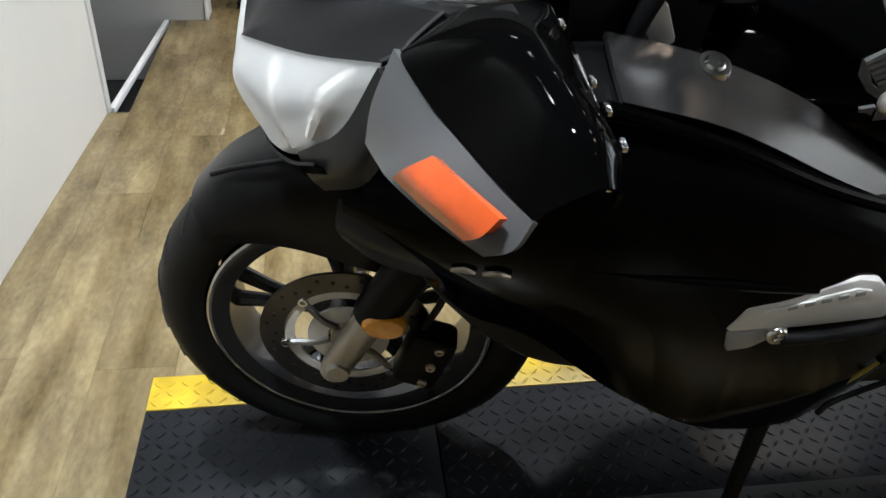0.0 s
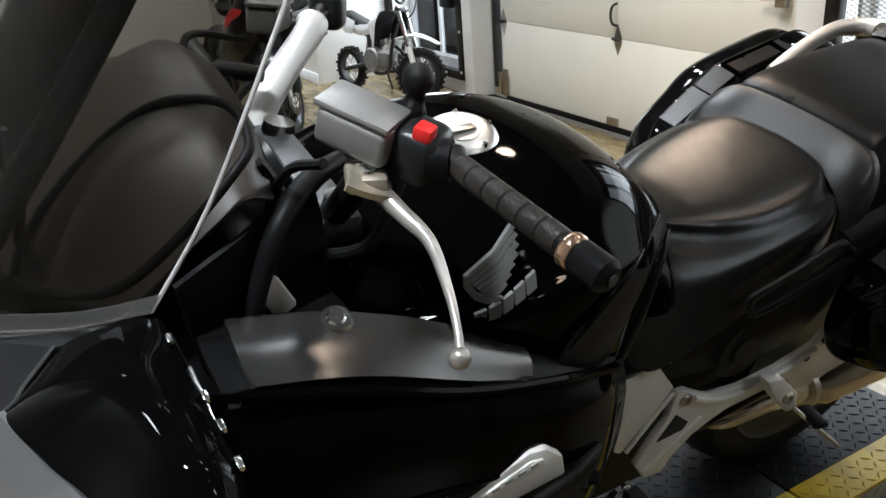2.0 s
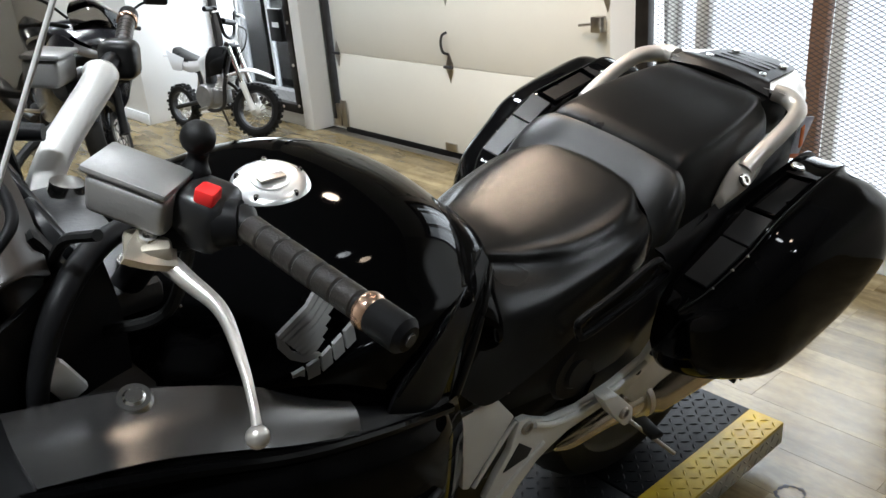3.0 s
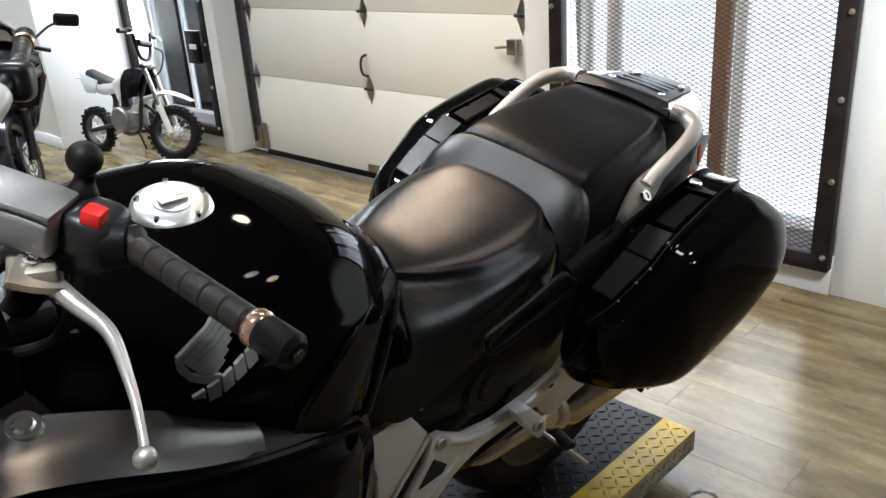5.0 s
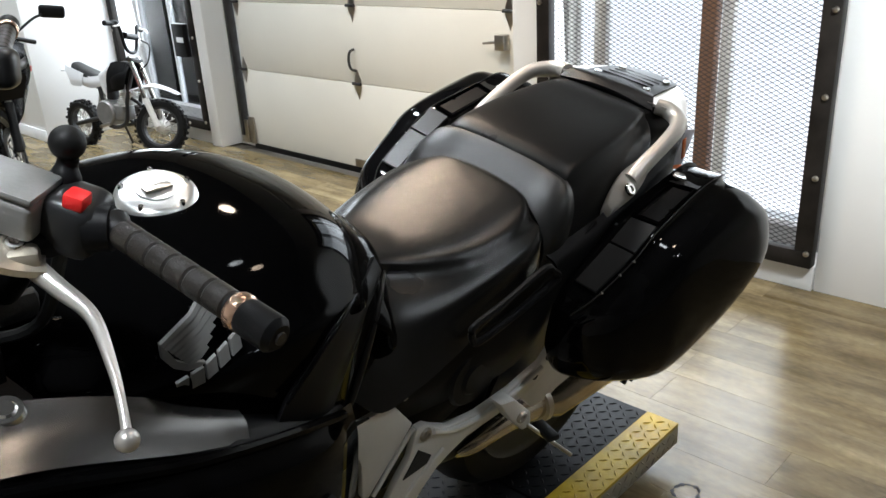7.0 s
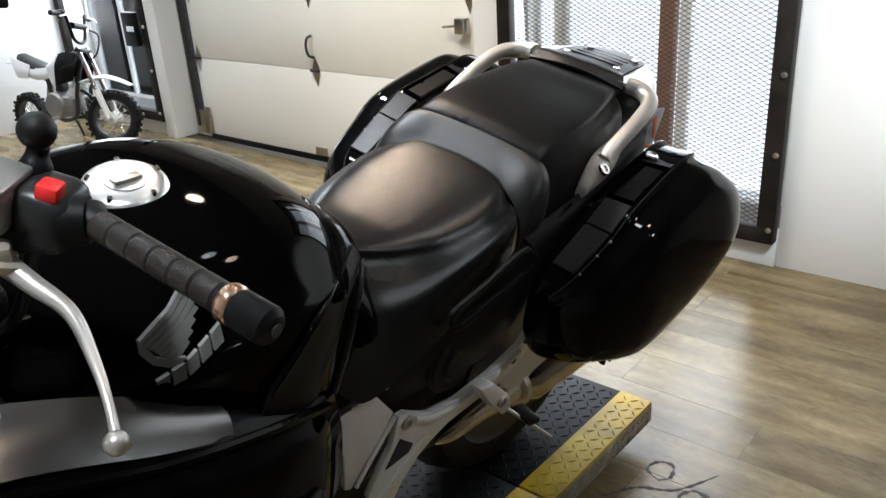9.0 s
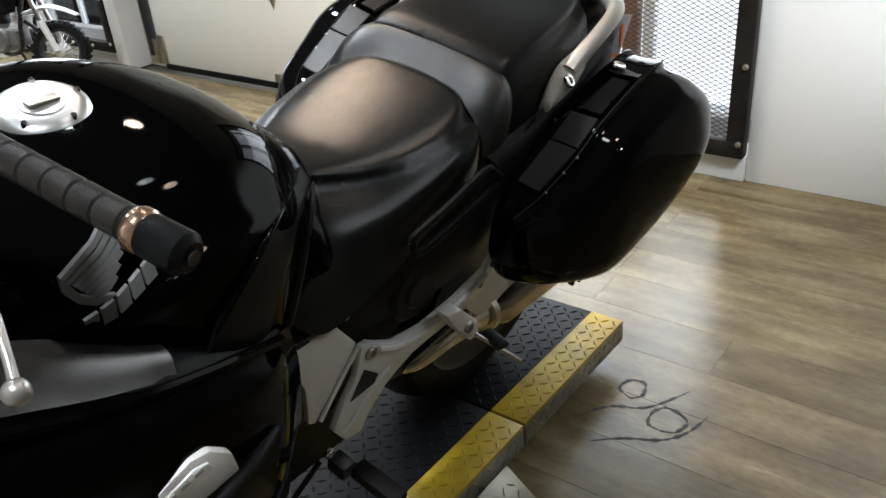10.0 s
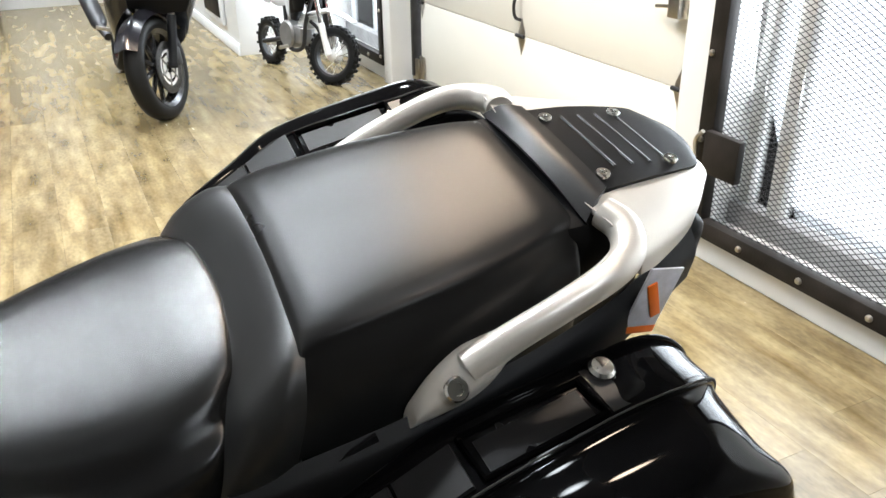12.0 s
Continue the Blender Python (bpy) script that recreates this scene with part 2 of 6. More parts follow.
KNOTS = (((1.50, 0.86), (1.56, 0.80), (1.60, 0.72), (1.66, 0.68), (1.74, 0.66)), ((1.62, 0.74), (1.645, 0.70), (1.69, 0.70), (1.71, 0.745), (1.68, 0.775), (1.64, 0.77), (1.62, 0.74)),
         ((1.70, 0.86), (1.73, 0.83), (1.77, 0.84), (1.77, 0.88), (1.73, 0.89), (1.70, 0.86)), ((1.56, 0.94), (1.64, 0.88), (1.70, 0.80), (1.80, 0.74)))

# ---- mesh helpers ----


def finish(bm, sharp=38):
    bmesh.ops.remove_doubles(bm, verts=bm.verts, dist=1e-5)
    bmesh.ops.recalc_face_normals(bm, faces=bm.faces)
    for f in bm.faces:
        f.smooth = True
    for e in bm.edges:
        if len(e.link_faces) == 2 and e.calc_face_angle(0) > radians(sharp):
            e.smooth = False
    return bm


def part(name, bm, material, parent=None, label="", at=None, sharp=38):
    finish(bm, sharp)
    me = bpy.data.meshes.new(name)
    bm.to_mesh(me)
    bm.free()
    me.materials.append(material)
    ob = new(name, me)
    if parent:
        ob.parent = parent
    if at is not None:
        ob.matrix_local = at
    if label:
        ob["label"] = label
    return ob


def thing(name, m, label, category, group="", kind=""):
    ob = new(name)
    ob.matrix_world = m
    return tagged(ob, label, category, group, kind)


def box(bm, c, s, bevel=0.0, m=None, seg=2):
    got = bmesh.ops.create_cube(bm, size=1)
    vs = got["verts"]
    for v in vs:
        v.co = Vector((v.co.x * s[0], v.co.y * s[1], v.co.z * s[2]))
    if bevel:
        es = list({e for v in vs for e in v.link_edges})
        r = bmesh.ops.bevel(bm, geom=es, offset=bevel, segments=seg, profile=0.5, affect="EDGES")
        vs = list({v for f in r["faces"] for v in f.verts} | {v for v in vs if v.is_valid})
    if m is not None:
        for v in vs:
            v.co = m @ v.co
    for v in vs:
        v.co += Vector(c)
    return vs


def B(c, s, bevel=0.0, m=None, seg=2):
    bm = bmesh.new()
    box(bm, c, s, bevel, m, seg)
    return bm


def catmull(pts, n, closed=False):
    p = np.asarray(pts, float)
    k = len(p)
    if closed:
        ext = np.concatenate([p[-1:], p, p[:2]])
        spans = k
    else:
        ext = np.concatenate([2 * p[:1] - p[1:2], p, 2 * p[-1:] - p[-2:-1]])
        spans = k - 1
    u = np.linspace(0, spans, n, endpoint=not closed)
    out = []
    for a in u:
        i = min(int(a), spans - 1)
        f = a - i
        p0, p1, p2, p3 = ext[i], ext[i + 1], ext[i + 2], ext[i + 3]
        out.append(0.5 * (2 * p1 + (p2 - p0) * f + (2 * p0 - 5 * p1 + 4 * p2 - p3) * f * f + (3 * p1 - p0 - 3 * p2 + p3) * f ** 3))
    return np.array(out)


def grid_faces(bm, g, closed_v=False, cap=False):
    nu, nv = g.shape[:2]
    vs = [[bm.verts.new(g[i, j]) for j in range(nv)] for i in range(nu)]
    for i in range(nu - 1):
        for j in range(nv if closed_v else nv - 1):
            k = (j + 1) % nv
            bm.faces.new((vs[i][j], vs[i][k], vs[i + 1][k], vs[i + 1][j]))
    if cap and closed_v:
        bm.faces.new(vs[0])
        bm.faces.new(vs[-1])
    return vs


def patch(ctrl, nu=16, nv=16, thick=0.004, mirror=False, closed=False, cap=False):
    """A smooth sheet through rows of points, with thickness; mirror continues each row across the centre plane."""
    rows = []
    for r in ctrl:
        r = [tuple(q) for q in r]
        if mirror:
            r = r + [(x, -y, z) for x, y, z in reversed(r) if abs(y) > 1e-6]
        rows.append(catmull(r, nv, closed))
    rows = np.array(rows)
    g = np.stack([catmull(rows[:, j], nu) for j in range(rows.shape[1])], axis=1)
    bm = bmesh.new()
    grid_faces(bm, g, closed, cap)
    if thick:
        bmesh.ops.recalc_face_normals(bm, faces=bm.faces)
        bmesh.ops.solidify(bm, geom=list(bm.faces), thickness=thick)
    return bm


def flip(bm):
    """The other side's copy of a part."""
    b2 = bm.copy()
    for v in b2.verts:
        v.co.y = -v.co.y
    bmesh.ops.reverse_faces(b2, faces=b2.faces)
    return b2


def both(name, bm, material, parent, label="", sharp=38):
    b2 = flip(bm)
    part(name, bm, material, parent, label, sharp=sharp)
    part(name, b2, material, parent, label, sharp=sharp)


def tube(bm, pts, radius, seg=12, n=0, cap=True):
    """A round bar along a line of points; radius is a number or one for each point."""
    p = np.asarray(pts, float)
    r = np.full(len(p), radius, float) if np.isscalar(radius) else np.asarray(radius, float)
    if n:
        q = catmull(np.column_stack([p, r]), n)
        p, r = q[:, :3], np.maximum(q[:, 3], 1e-4)
    side = None
    rings = []
    for i in range(len(p)):
        d = Vector(p[min(i + 1, len(p) - 1)] - p[max(i - 1, 0)]).normalized()
        if side is None:
            side = d.orthogonal().normalized()
        side = (side - d * side.dot(d)).normalized()
        up = d.cross(side)
        rings.append([p[i] + r[i] * np.array(side * math.cos(a) + up * math.sin(a)) for a in np.linspace(0, 2 * math.pi, seg, endpoint=False)])
    grid_faces(bm, np.array(rings), True, cap)
    return bm


def T(pts, radius, seg=12, n=0):
    return tube(bmesh.new(), pts, radius, seg, n)


def lathe(profile, seg=32, m=None):
    """A turned shape about y: profile rows of (radius, y)."""
    bm = bmesh.new()
    a = np.linspace(0, 2 * math.pi, seg, endpoint=False)
    g = np.array([[(max(r, 1e-4) * math.cos(t), y, max(r, 1e-4) * math.sin(t)) for t in a] for r, y in profile])
    grid_faces(bm, g, True, max(profile[0][0], profile[-1][0]) < 0.1)
    if m is not None:
        bm.transform(m)
    return bm


def plate(pts, y0, thick, bevel=0.0):
    """A flat plate in the x-z plane from an outline, standing at y0 and thick towards -y."""
    bm = bmesh.new()
    vs = [bm.verts.new((x, y0, z)) for x, z in pts]
    f = bm.faces.new(vs)
    r = bmesh.ops.extrude_face_region(bm, geom=[f])
    for v in r["geom"]:
        if isinstance(v, bmesh.types.BMVert):
            v.co.y -= thick
    if bevel:
        bmesh.ops.bevel(bm, geom=list(bm.edges), offset=bevel, segments=2, profile=0.5, affect="EDGES")
    return bm


def slab(name, x0, x1, y0, y1, z0, z1, material, kind="structure", label="", category="", bevel=0.004):
    c = ((x0 + x1) / 2, (y0 + y1) / 2, (z0 + z1) / 2)
    bm = B((0, 0, 0), (x1 - x0, y1 - y0, z1 - z0), bevel)
    ob = part(name, bm, material)
    ob.location = c
    return tagged(ob, label, category, "", kind)


# ---- the room ----
BACK = 3.15


def wall(name, x0, x1, y0, y1, z0, z1, material, label):
    return slab(name, x0, x1, y0, y1, z0, z1, material, label=label, category="wall")


def turned(ob, x, y, degrees):
    """Turns an upright slab about the plan point (x, y)."""
    ob.matrix_world = Matrix.Translation((x, y, 0)) @ Matrix.Rotation(radians(degrees), 4, "Z") @ Matrix.Translation((-x, -y, 0)) @ Matrix.Translation(ob.location)
    return ob


SKEW = -2.75
turned(wall("wall_left", -1.009, -0.889, -4.2, 3.031, 0, 3.2, WALLPAINT, "plain white painted partition wall"), -0.889, 3.066, SKEW)
turned(wall("wall_left_trim", -1.015, -0.881, 3.033, 3.068, 0, 3.2, WHITEPL, "white corner trim on the partition wall"), -0.889, 3.066, SKEW)
wall("wall_stair", -2.6, -0.655, 4.11, 4.23, -0.3, 3.2, GREYWALL, "added grey wall out of view end beside the stair opening")
wall("wall_stair_trim", -0.653, -0.637, 4.10, 4.24, 0, 3.2, WHITEPL, "white corner trim on the grey wall")
wall("wall_stair_back", -2.7, -2.6, 2.965, 4.23, -0.3, 3.2, GREYWALL, "grey painted stairwell wall")
wall("wall_east_right", BACK, BACK + 0.3, -4.2, 1.067, 0, 3.2, WALLPAINT, "white painted back wall")
wall("wall_east_sill", BACK - 0.012, BACK + 0.3, 1.07, 2.365, 0, 0.105, WALLPAINT, "white painted curb below the steel gate")
wall("wall_east_pier", BACK, BACK + 0.3, 2.368, 2.545, 0, 3.2, WALLPAINT, "white painted pier between gate and garage door")
wall("wall_east_jamb", BACK + 0.12, BACK + 0.3, 4.99, 5.207, 0, 3.2, WALLPAINT, "white painted jamb of the garage door")
wall("wall_east_column", 3.105, BACK + 0.3, 5.21, 5.335, 0, 3.2, WALLPAINT, "white painted column beside the garage door")
wall("wall_east_head", BACK, BACK + 0.3, 1.067, 2.368, 2.25, 3.2, WALLPAINT, "white painted wall above the gate")
wall("wall_garage_head", BACK, BACK + 0.3, 2.548, 4.988, 2.37, 3.2, WALLPAINT, "white painted wall above the garage door")
wall("wall_far_sill", BACK - 0.012, BACK + 0.3, 5.338, 6.597, 0, 0.092, WALLPAINT, "white painted curb below the far gate")
wall("wall_far_head", BACK, BACK + 0.3, 5.337, 6.6, 2.25, 3.2, WALLPAINT, "white painted wall above the far gate")
wall("wall_far_block", 2.43, BACK + 0.3, 6.6, 9.9, 0, 3.2, WALLPAINT, "white painted wall block")
wall("baseboard", 2.416, 2.43, 6.6, 9.9, 0, 0.09, WHITEPL, "white skirting board")
# south and west walls are unseen; their grey keeps the paint's reflections dark
wall("wall_south", -6, 3.45, -4.3, -4.2, 0, 3.2, GREYWALL, "added grey wall out of view")
wall("wall_north", -6, 3.45, 9.9, 10.0, 0, 3.2, WALLPAINT, "white painted wall")
wall("wall_west", -6.1, -6, -4.2, 10, -0.4, 3.2, GREYWALL, "added grey wall out of view")
slab("ceiling", -6.1, 3.45, -4.3, 10.0, 3.2, 3.3, CEIL, label="dark painted ceiling", category="ceiling")
# the pavement's white stands in for the glare outdoors
slab("pavement", 3.45, 4.25, -20, 20, -0.2, -0.045, PALEGROUND, label="pavement strip outside the gates, whitened for the outdoor glare", category="pavement")
slab("ground", 3.45, 300, -150, 150, -0.2, -0.06, PALEGROUND, label="pale snowy ground outside", category="ground")
backdrop = slab("backdrop", 60, 60.2, -90, 90, -1, 60, SKYGLOW, label="white overcast sky outside", category="sky", bevel=0)
slab("stair_floor", -2.6, -0.84, 2.9, 4.11, -0.4, -0.3, MATBLK, label="dark lower floor of the stair opening", category="floor")
turned(slab("threshold", -0.894, -0.873, 3.072, 4.10, -0.02, 0.007, WHITEPL, label="white threshold strip along the stair opening", category="trim"), -0.889, 3.066, SKEW)
slab("subfloor", -0.78, 3.45, -4.2, 9.9, -0.1, -0.006, DARKGAP, label="dark joints under the floor planks", category="floor")
slab("subfloor_south", -1.5, -0.78, -4.2, 3.06, -0.1, -0.006, DARKGAP, label="dark joints under the floor planks", category="floor")
slab("subfloor_west", -6, -0.78, 4.23, 9.9, -0.1, -0.006, DARKGAP, label="dark joints under the floor planks", category="floor")


def dark_opening():
    ob = thing("wall_opening", pose(2.41, 7.35, 0.42), "dark framed opening low in the white wall", "opening", kind="structure")
    part("frame", B((0, 0, 0), (0.03, 0.72, 0.5), 0.008), WHITEPL, ob)
    part("dark_panel", B((-0.012, 0, 0), (0.02, 0.6, 0.4), 0.004), PLASTIC, ob)


dark_opening()


def garage_door():
    ob = thing("garage_door", pose(3.22, 2.585, 0), "cream sectional garage door with steel hinges and handle", "garage door", kind="structure")
    w = 2.40
    edges = [0.045, 0.565, 1.01, 1.455, 1.90, 2.37]
    for a, b in zip(edges, edges[1:]):
        bm = B((0.024, w / 2, (a + b) / 2), (0.046, w - 0.012, b - a - 0.002), 0.0025)
        part("panel", bm, DOORP, ob)
    part("bottom_seal", B((0.02, w / 2, 0.025), (0.05, w - 0.05, 0.04), 0.012), PLASTIC, ob)
    for z in edges[1:-1]:
        for y in (0.03, w / 2 - 0.01, w - 0.03):
            h = part("hinge", plate([(-0.03, 0.02), (0, 0.085), (0.03, 0.02), (0.03, -0.02), (0, -0.095), (-0.03, -0.02)], 0, 0.006, 0.0015), STEEL, ob, at=Matrix.Translation((-0.002, y, z)) @ Matrix.Rotation(radians(90), 4, "Z"))
            part("pin", T([(-0.012, y - 0.035, z), (-0.012, y + 0.035, z)], 0.009), DARKMETAL, ob)
    y = w / 2 - 0.005
    part("handle", T([(-0.004, y, 0.765), (-0.03, y + 0.012, 0.75), (-0.036, y + 0.02, 0.70), (-0.03, y + 0.012, 0.655), (-0.004, y, 0.64)], 0.008, 8, 20), DARKMETAL, ob)
    la = part("latch", B((-0.03, 0.06, 0.865), (0.05, 0.06, 0.075), 0.006), STEEL, ob)
    part("bolt", T([(-0.03, 0.09, 0.865), (-0.03, 0.18, 0.855)], 0.007), STEEL, la)
    part("bottom_bracket", B((-0.006, 1.22, 0.075), (0.012, 0.1, 0.05), 0.003), STEEL, ob)
    part("corner_bracket", B((-0.01, w - 0.035, 0.14), (0.012, 0.06, 0.19), 0.003), STEEL, ob)
    part("track", B((-0.01, w + 0.05, 1.25), (0.06, 0.035, 2.3), 0.006), DARKMETAL, ob)
    part("track_bracket", B((-0.02, w + 0.035, 0.13), (0.02, 0.09, 0.16), 0.003), STEEL, ob)
    part("track", B((0.0, -0.008, 1.25), (0.04, 0.012, 2.3), 0.004), DARKMETAL, ob)
    return ob


garage_door()


def expanded_mesh(width, height, dy, dz, w=0.0015):
    """Diamond sheet of slit and stretched steel in the y-z plane, from the origin."""
    ny, nz = int(width / dy), int(height / dz)
    verts, faces = [], []
    for r in range(nz * 2):
        z = r * dz / 2
        up = 1 if r % 2 == 0 else -1
        base = len(verts)
        for i in range(ny * 2 + 1):
            zz = z + (dz / 4) * up * (1 if i % 2 else -1)
            y = i * dy / 2
            verts += [(-w * 0.7, y, zz - w), (w * 0.7, y, zz + w * 0.2), (0.0, y, zz + w)]
        for i in range(ny * 2):
            a, b = base + 3 * i, base + 3 * i + 3
            for j in range(3):
                k = (j + 1) % 3
                faces.append((a + j, b + j, b + k, a + k))
    me = bpy.data.meshes.new("mesh_sheet")
    me.from_pydata(verts, [], faces)
    me.materials.append(MESHM)
    return me


def gate(name, y0, y1, top, cell, wire, label, rust, latch):
    ob = thing(name, pose(BACK - 0.03, y0, 0.108), label, "security gate", kind="structure")
    w, h, f = y1 - y0, top - 0.108, 0.066
    part("frame_bottom", B((0, w / 2, f / 2), (0.05, w, f), 0.004), RUST, ob)
    part("frame_top", B((0, w / 2, h - f / 2), (0.05, w, f), 0.004), RUST, ob)
    for y in (f / 2, w - f / 2):
        part("frame_side", B((0, y, h / 2), (0.048, f * 1.05, h - 2 * f), 0.004), RUST, ob)
    for z in np.arange(0.06, h, 0.3):
        for y in (0.02, w - 0.02):
            part("bolt", lathe([(0.001, -0.012), (0.008, -0.010), (0.012, -0.004), (0.012, 0)], 10, Matrix.Translation((-0.026, y, z)) @ Matrix.Rotation(radians(-90), 4, "Z")), STEEL, ob)
    for y in np.arange(0.25, w - 0.1, 0.26):
        part("bolt", lathe([(0.001, -0.012), (0.008, -0.010), (0.012, -0.004), (0.012, 0)], 10, Matrix.Translation((-0.026, y, f / 2)) @ Matrix.Rotation(radians(-90), 4, "Z")), STEEL, ob)
    sheet = new("mesh_sheet", expanded_mesh(w - 2 * f, h - 2 * f, cell, cell * 0.52, wire))
    sheet.parent = ob
    sheet["kind"] = "stuff"
    sheet.location = (0.012, f, f)
    if latch:
        part("lock_box", B((-0.035, w - 0.14, 0.33), (0.03, 0.16, 0.15), 0.004), RUST, ob)
        part("lock_pin", T([(-0.05, w - 0.05, 0.40), (-0.05, w - 0.02, 0.36), (-0.05, w - 0.03, 0.30)], 0.008, 8, 10), STEEL, ob)
    return ob


gate("gate_1", 1.07, 2.365, 2.25, 0.036, 0.0015, "rusty steel gate with expanded metal mesh over a glass door", RUST, True)
far_gate = gate("gate_2", 5.34, 6.6, 2.25, 0.08, 0.0004, "dark steel gate with expanded metal mesh over a window", RUST, False)
part("lock_box", B((-0.04, 0.155, 0.64), (0.04, 0.16, 0.23), 0.006), PLASTIC, far_gate)
part("lock_label", B((-0.062, 0.135, 0.645), (0.004, 0.09, 0.035), 0.001), WHITEPL, far_gate)


def glazing(name, y0, y1, posts, label):
    ob = thing(name, pose(BACK + 0.2, y0, 0.092), label, "window", kind="structure")
    w = y1 - y0
    part("sill", B((0.02, w / 2, 0.05), (0.16, w, 0.1), 0.006), CONCRETE, ob)
    part("head", B((0, w / 2, 2.11), (0.1, w, 0.07), 0.006), ALU, ob)
    for y, s, m in posts:
        part("post", B((0, y - y0, 1.08), (min(0.06, s), s, 2.0), 0.006), m, ob)
    g = part("pane", B((0.01, w / 2, 1.1), (0.006, w, 2.0)), GLASS, ob)
    g.visible_shadow = False


glazing("window_1", 1.07, 2.365, ((1.66, 0.065, BROWNW), (1.58, 0.05, ALU), (2.18, 0.06, ALU), (1.12, 0.05, ALU), (2.33, 0.05, ALU)), "glass door with brown and grey posts behind the gate")
# white posts, as washed out by the brightness outside
glazing("window_2", 5.34, 6.6, ((6.1, 0.022, WHITEPL), (6.57, 0.04, WHITEPL)), "window behind the far gate, its posts whitened for the glare")


def spot_light(x, y, watts, cone, soft_edge, aim, colour, label):
    ob = thing("spot_light", pose(x, y, 3.2), label, "spot light", "ceiling spot lights")
    part("can", lathe([(0.05, 0), (0.07, -0.02), (0.075, -0.14), (0.068, -0.14), (0.06, -0.03), (0.001, -0.03)], 24, Matrix.Rotation(radians(90), 4, "X")), PLASTIC, ob)
    part("bulb", lathe([(0.001, -0.12), (0.04, -0.125), (0.058, -0.10), (0.055, -0.04), (0.02, -0.03)], 20, Matrix.Rotation(radians(90), 4, "X")), glow("lit_bulb", colour, 30), ob)
    data = bpy.data.lights.new("spot_lamp", "SPOT")
    data.energy, data.color, data.spot_size, data.spot_blend, data.shadow_soft_size = watts, colour, radians(cone), soft_edge, 0.09
    new("spot_lamp", data).matrix_world = look((x, y, 3.03), (aim[0], aim[1] + 0.001, aim[2]))


for lx, ly, lw, lc, ls, la in LIGHTS_COOL:
    spot_light(lx, ly, lw, lc, ls, la, (0.88, 0.95, 1.0), "black spot lamp with a cool bulb, placed on the unseen ceiling")
for lx, ly, lw, lc, ls, la in LIGHTS_WARM:
    spot_light(lx, ly, lw, lc, ls, la, (1.0, 0.80, 0.62), "black spot lamp with a warm bulb on the ceiling")

# ---- lift platform ----
PY0, PY1, PZ = 0.945, 1.43, 0.127
X0, X1 = -0.456, 1.84


def tread(bm, x0, x1, y0, y1, z, pitch=0.0265, skip=None):
    """Raised lens-shaped bars at alternate slants."""
    k = 0
    for i in range(int((x1 - x0) / pitch)):
        for j in range(int((y1 - y0) / pitch)):
            x, y = x0 + (i + 0.5) * pitch, y0 + (j + 0.5) * pitch
            a = radians(45 if (i + j) % 2 else -45)
            c, s = math.cos(a), math.sin(a)
            L, W, hh = 0.0125, 0.0034, 0.0024
            q = [bm.verts.new((x + c * u - s * v, y + s * u + c * v, z + w)) for u, v, w in ((-L, 0, 0), (0, -W, 0), (L, 0, 0), (0, W, 0), (-L * 0.5, 0, hh), (L * 0.5, 0, hh))]
            for f in ((0, 1, 5, 4), (1, 2, 5), (2, 3, 5), (3, 0, 4, 5)):
                bm.faces.new([q[n] for n in f])
            k += 1
    return bm


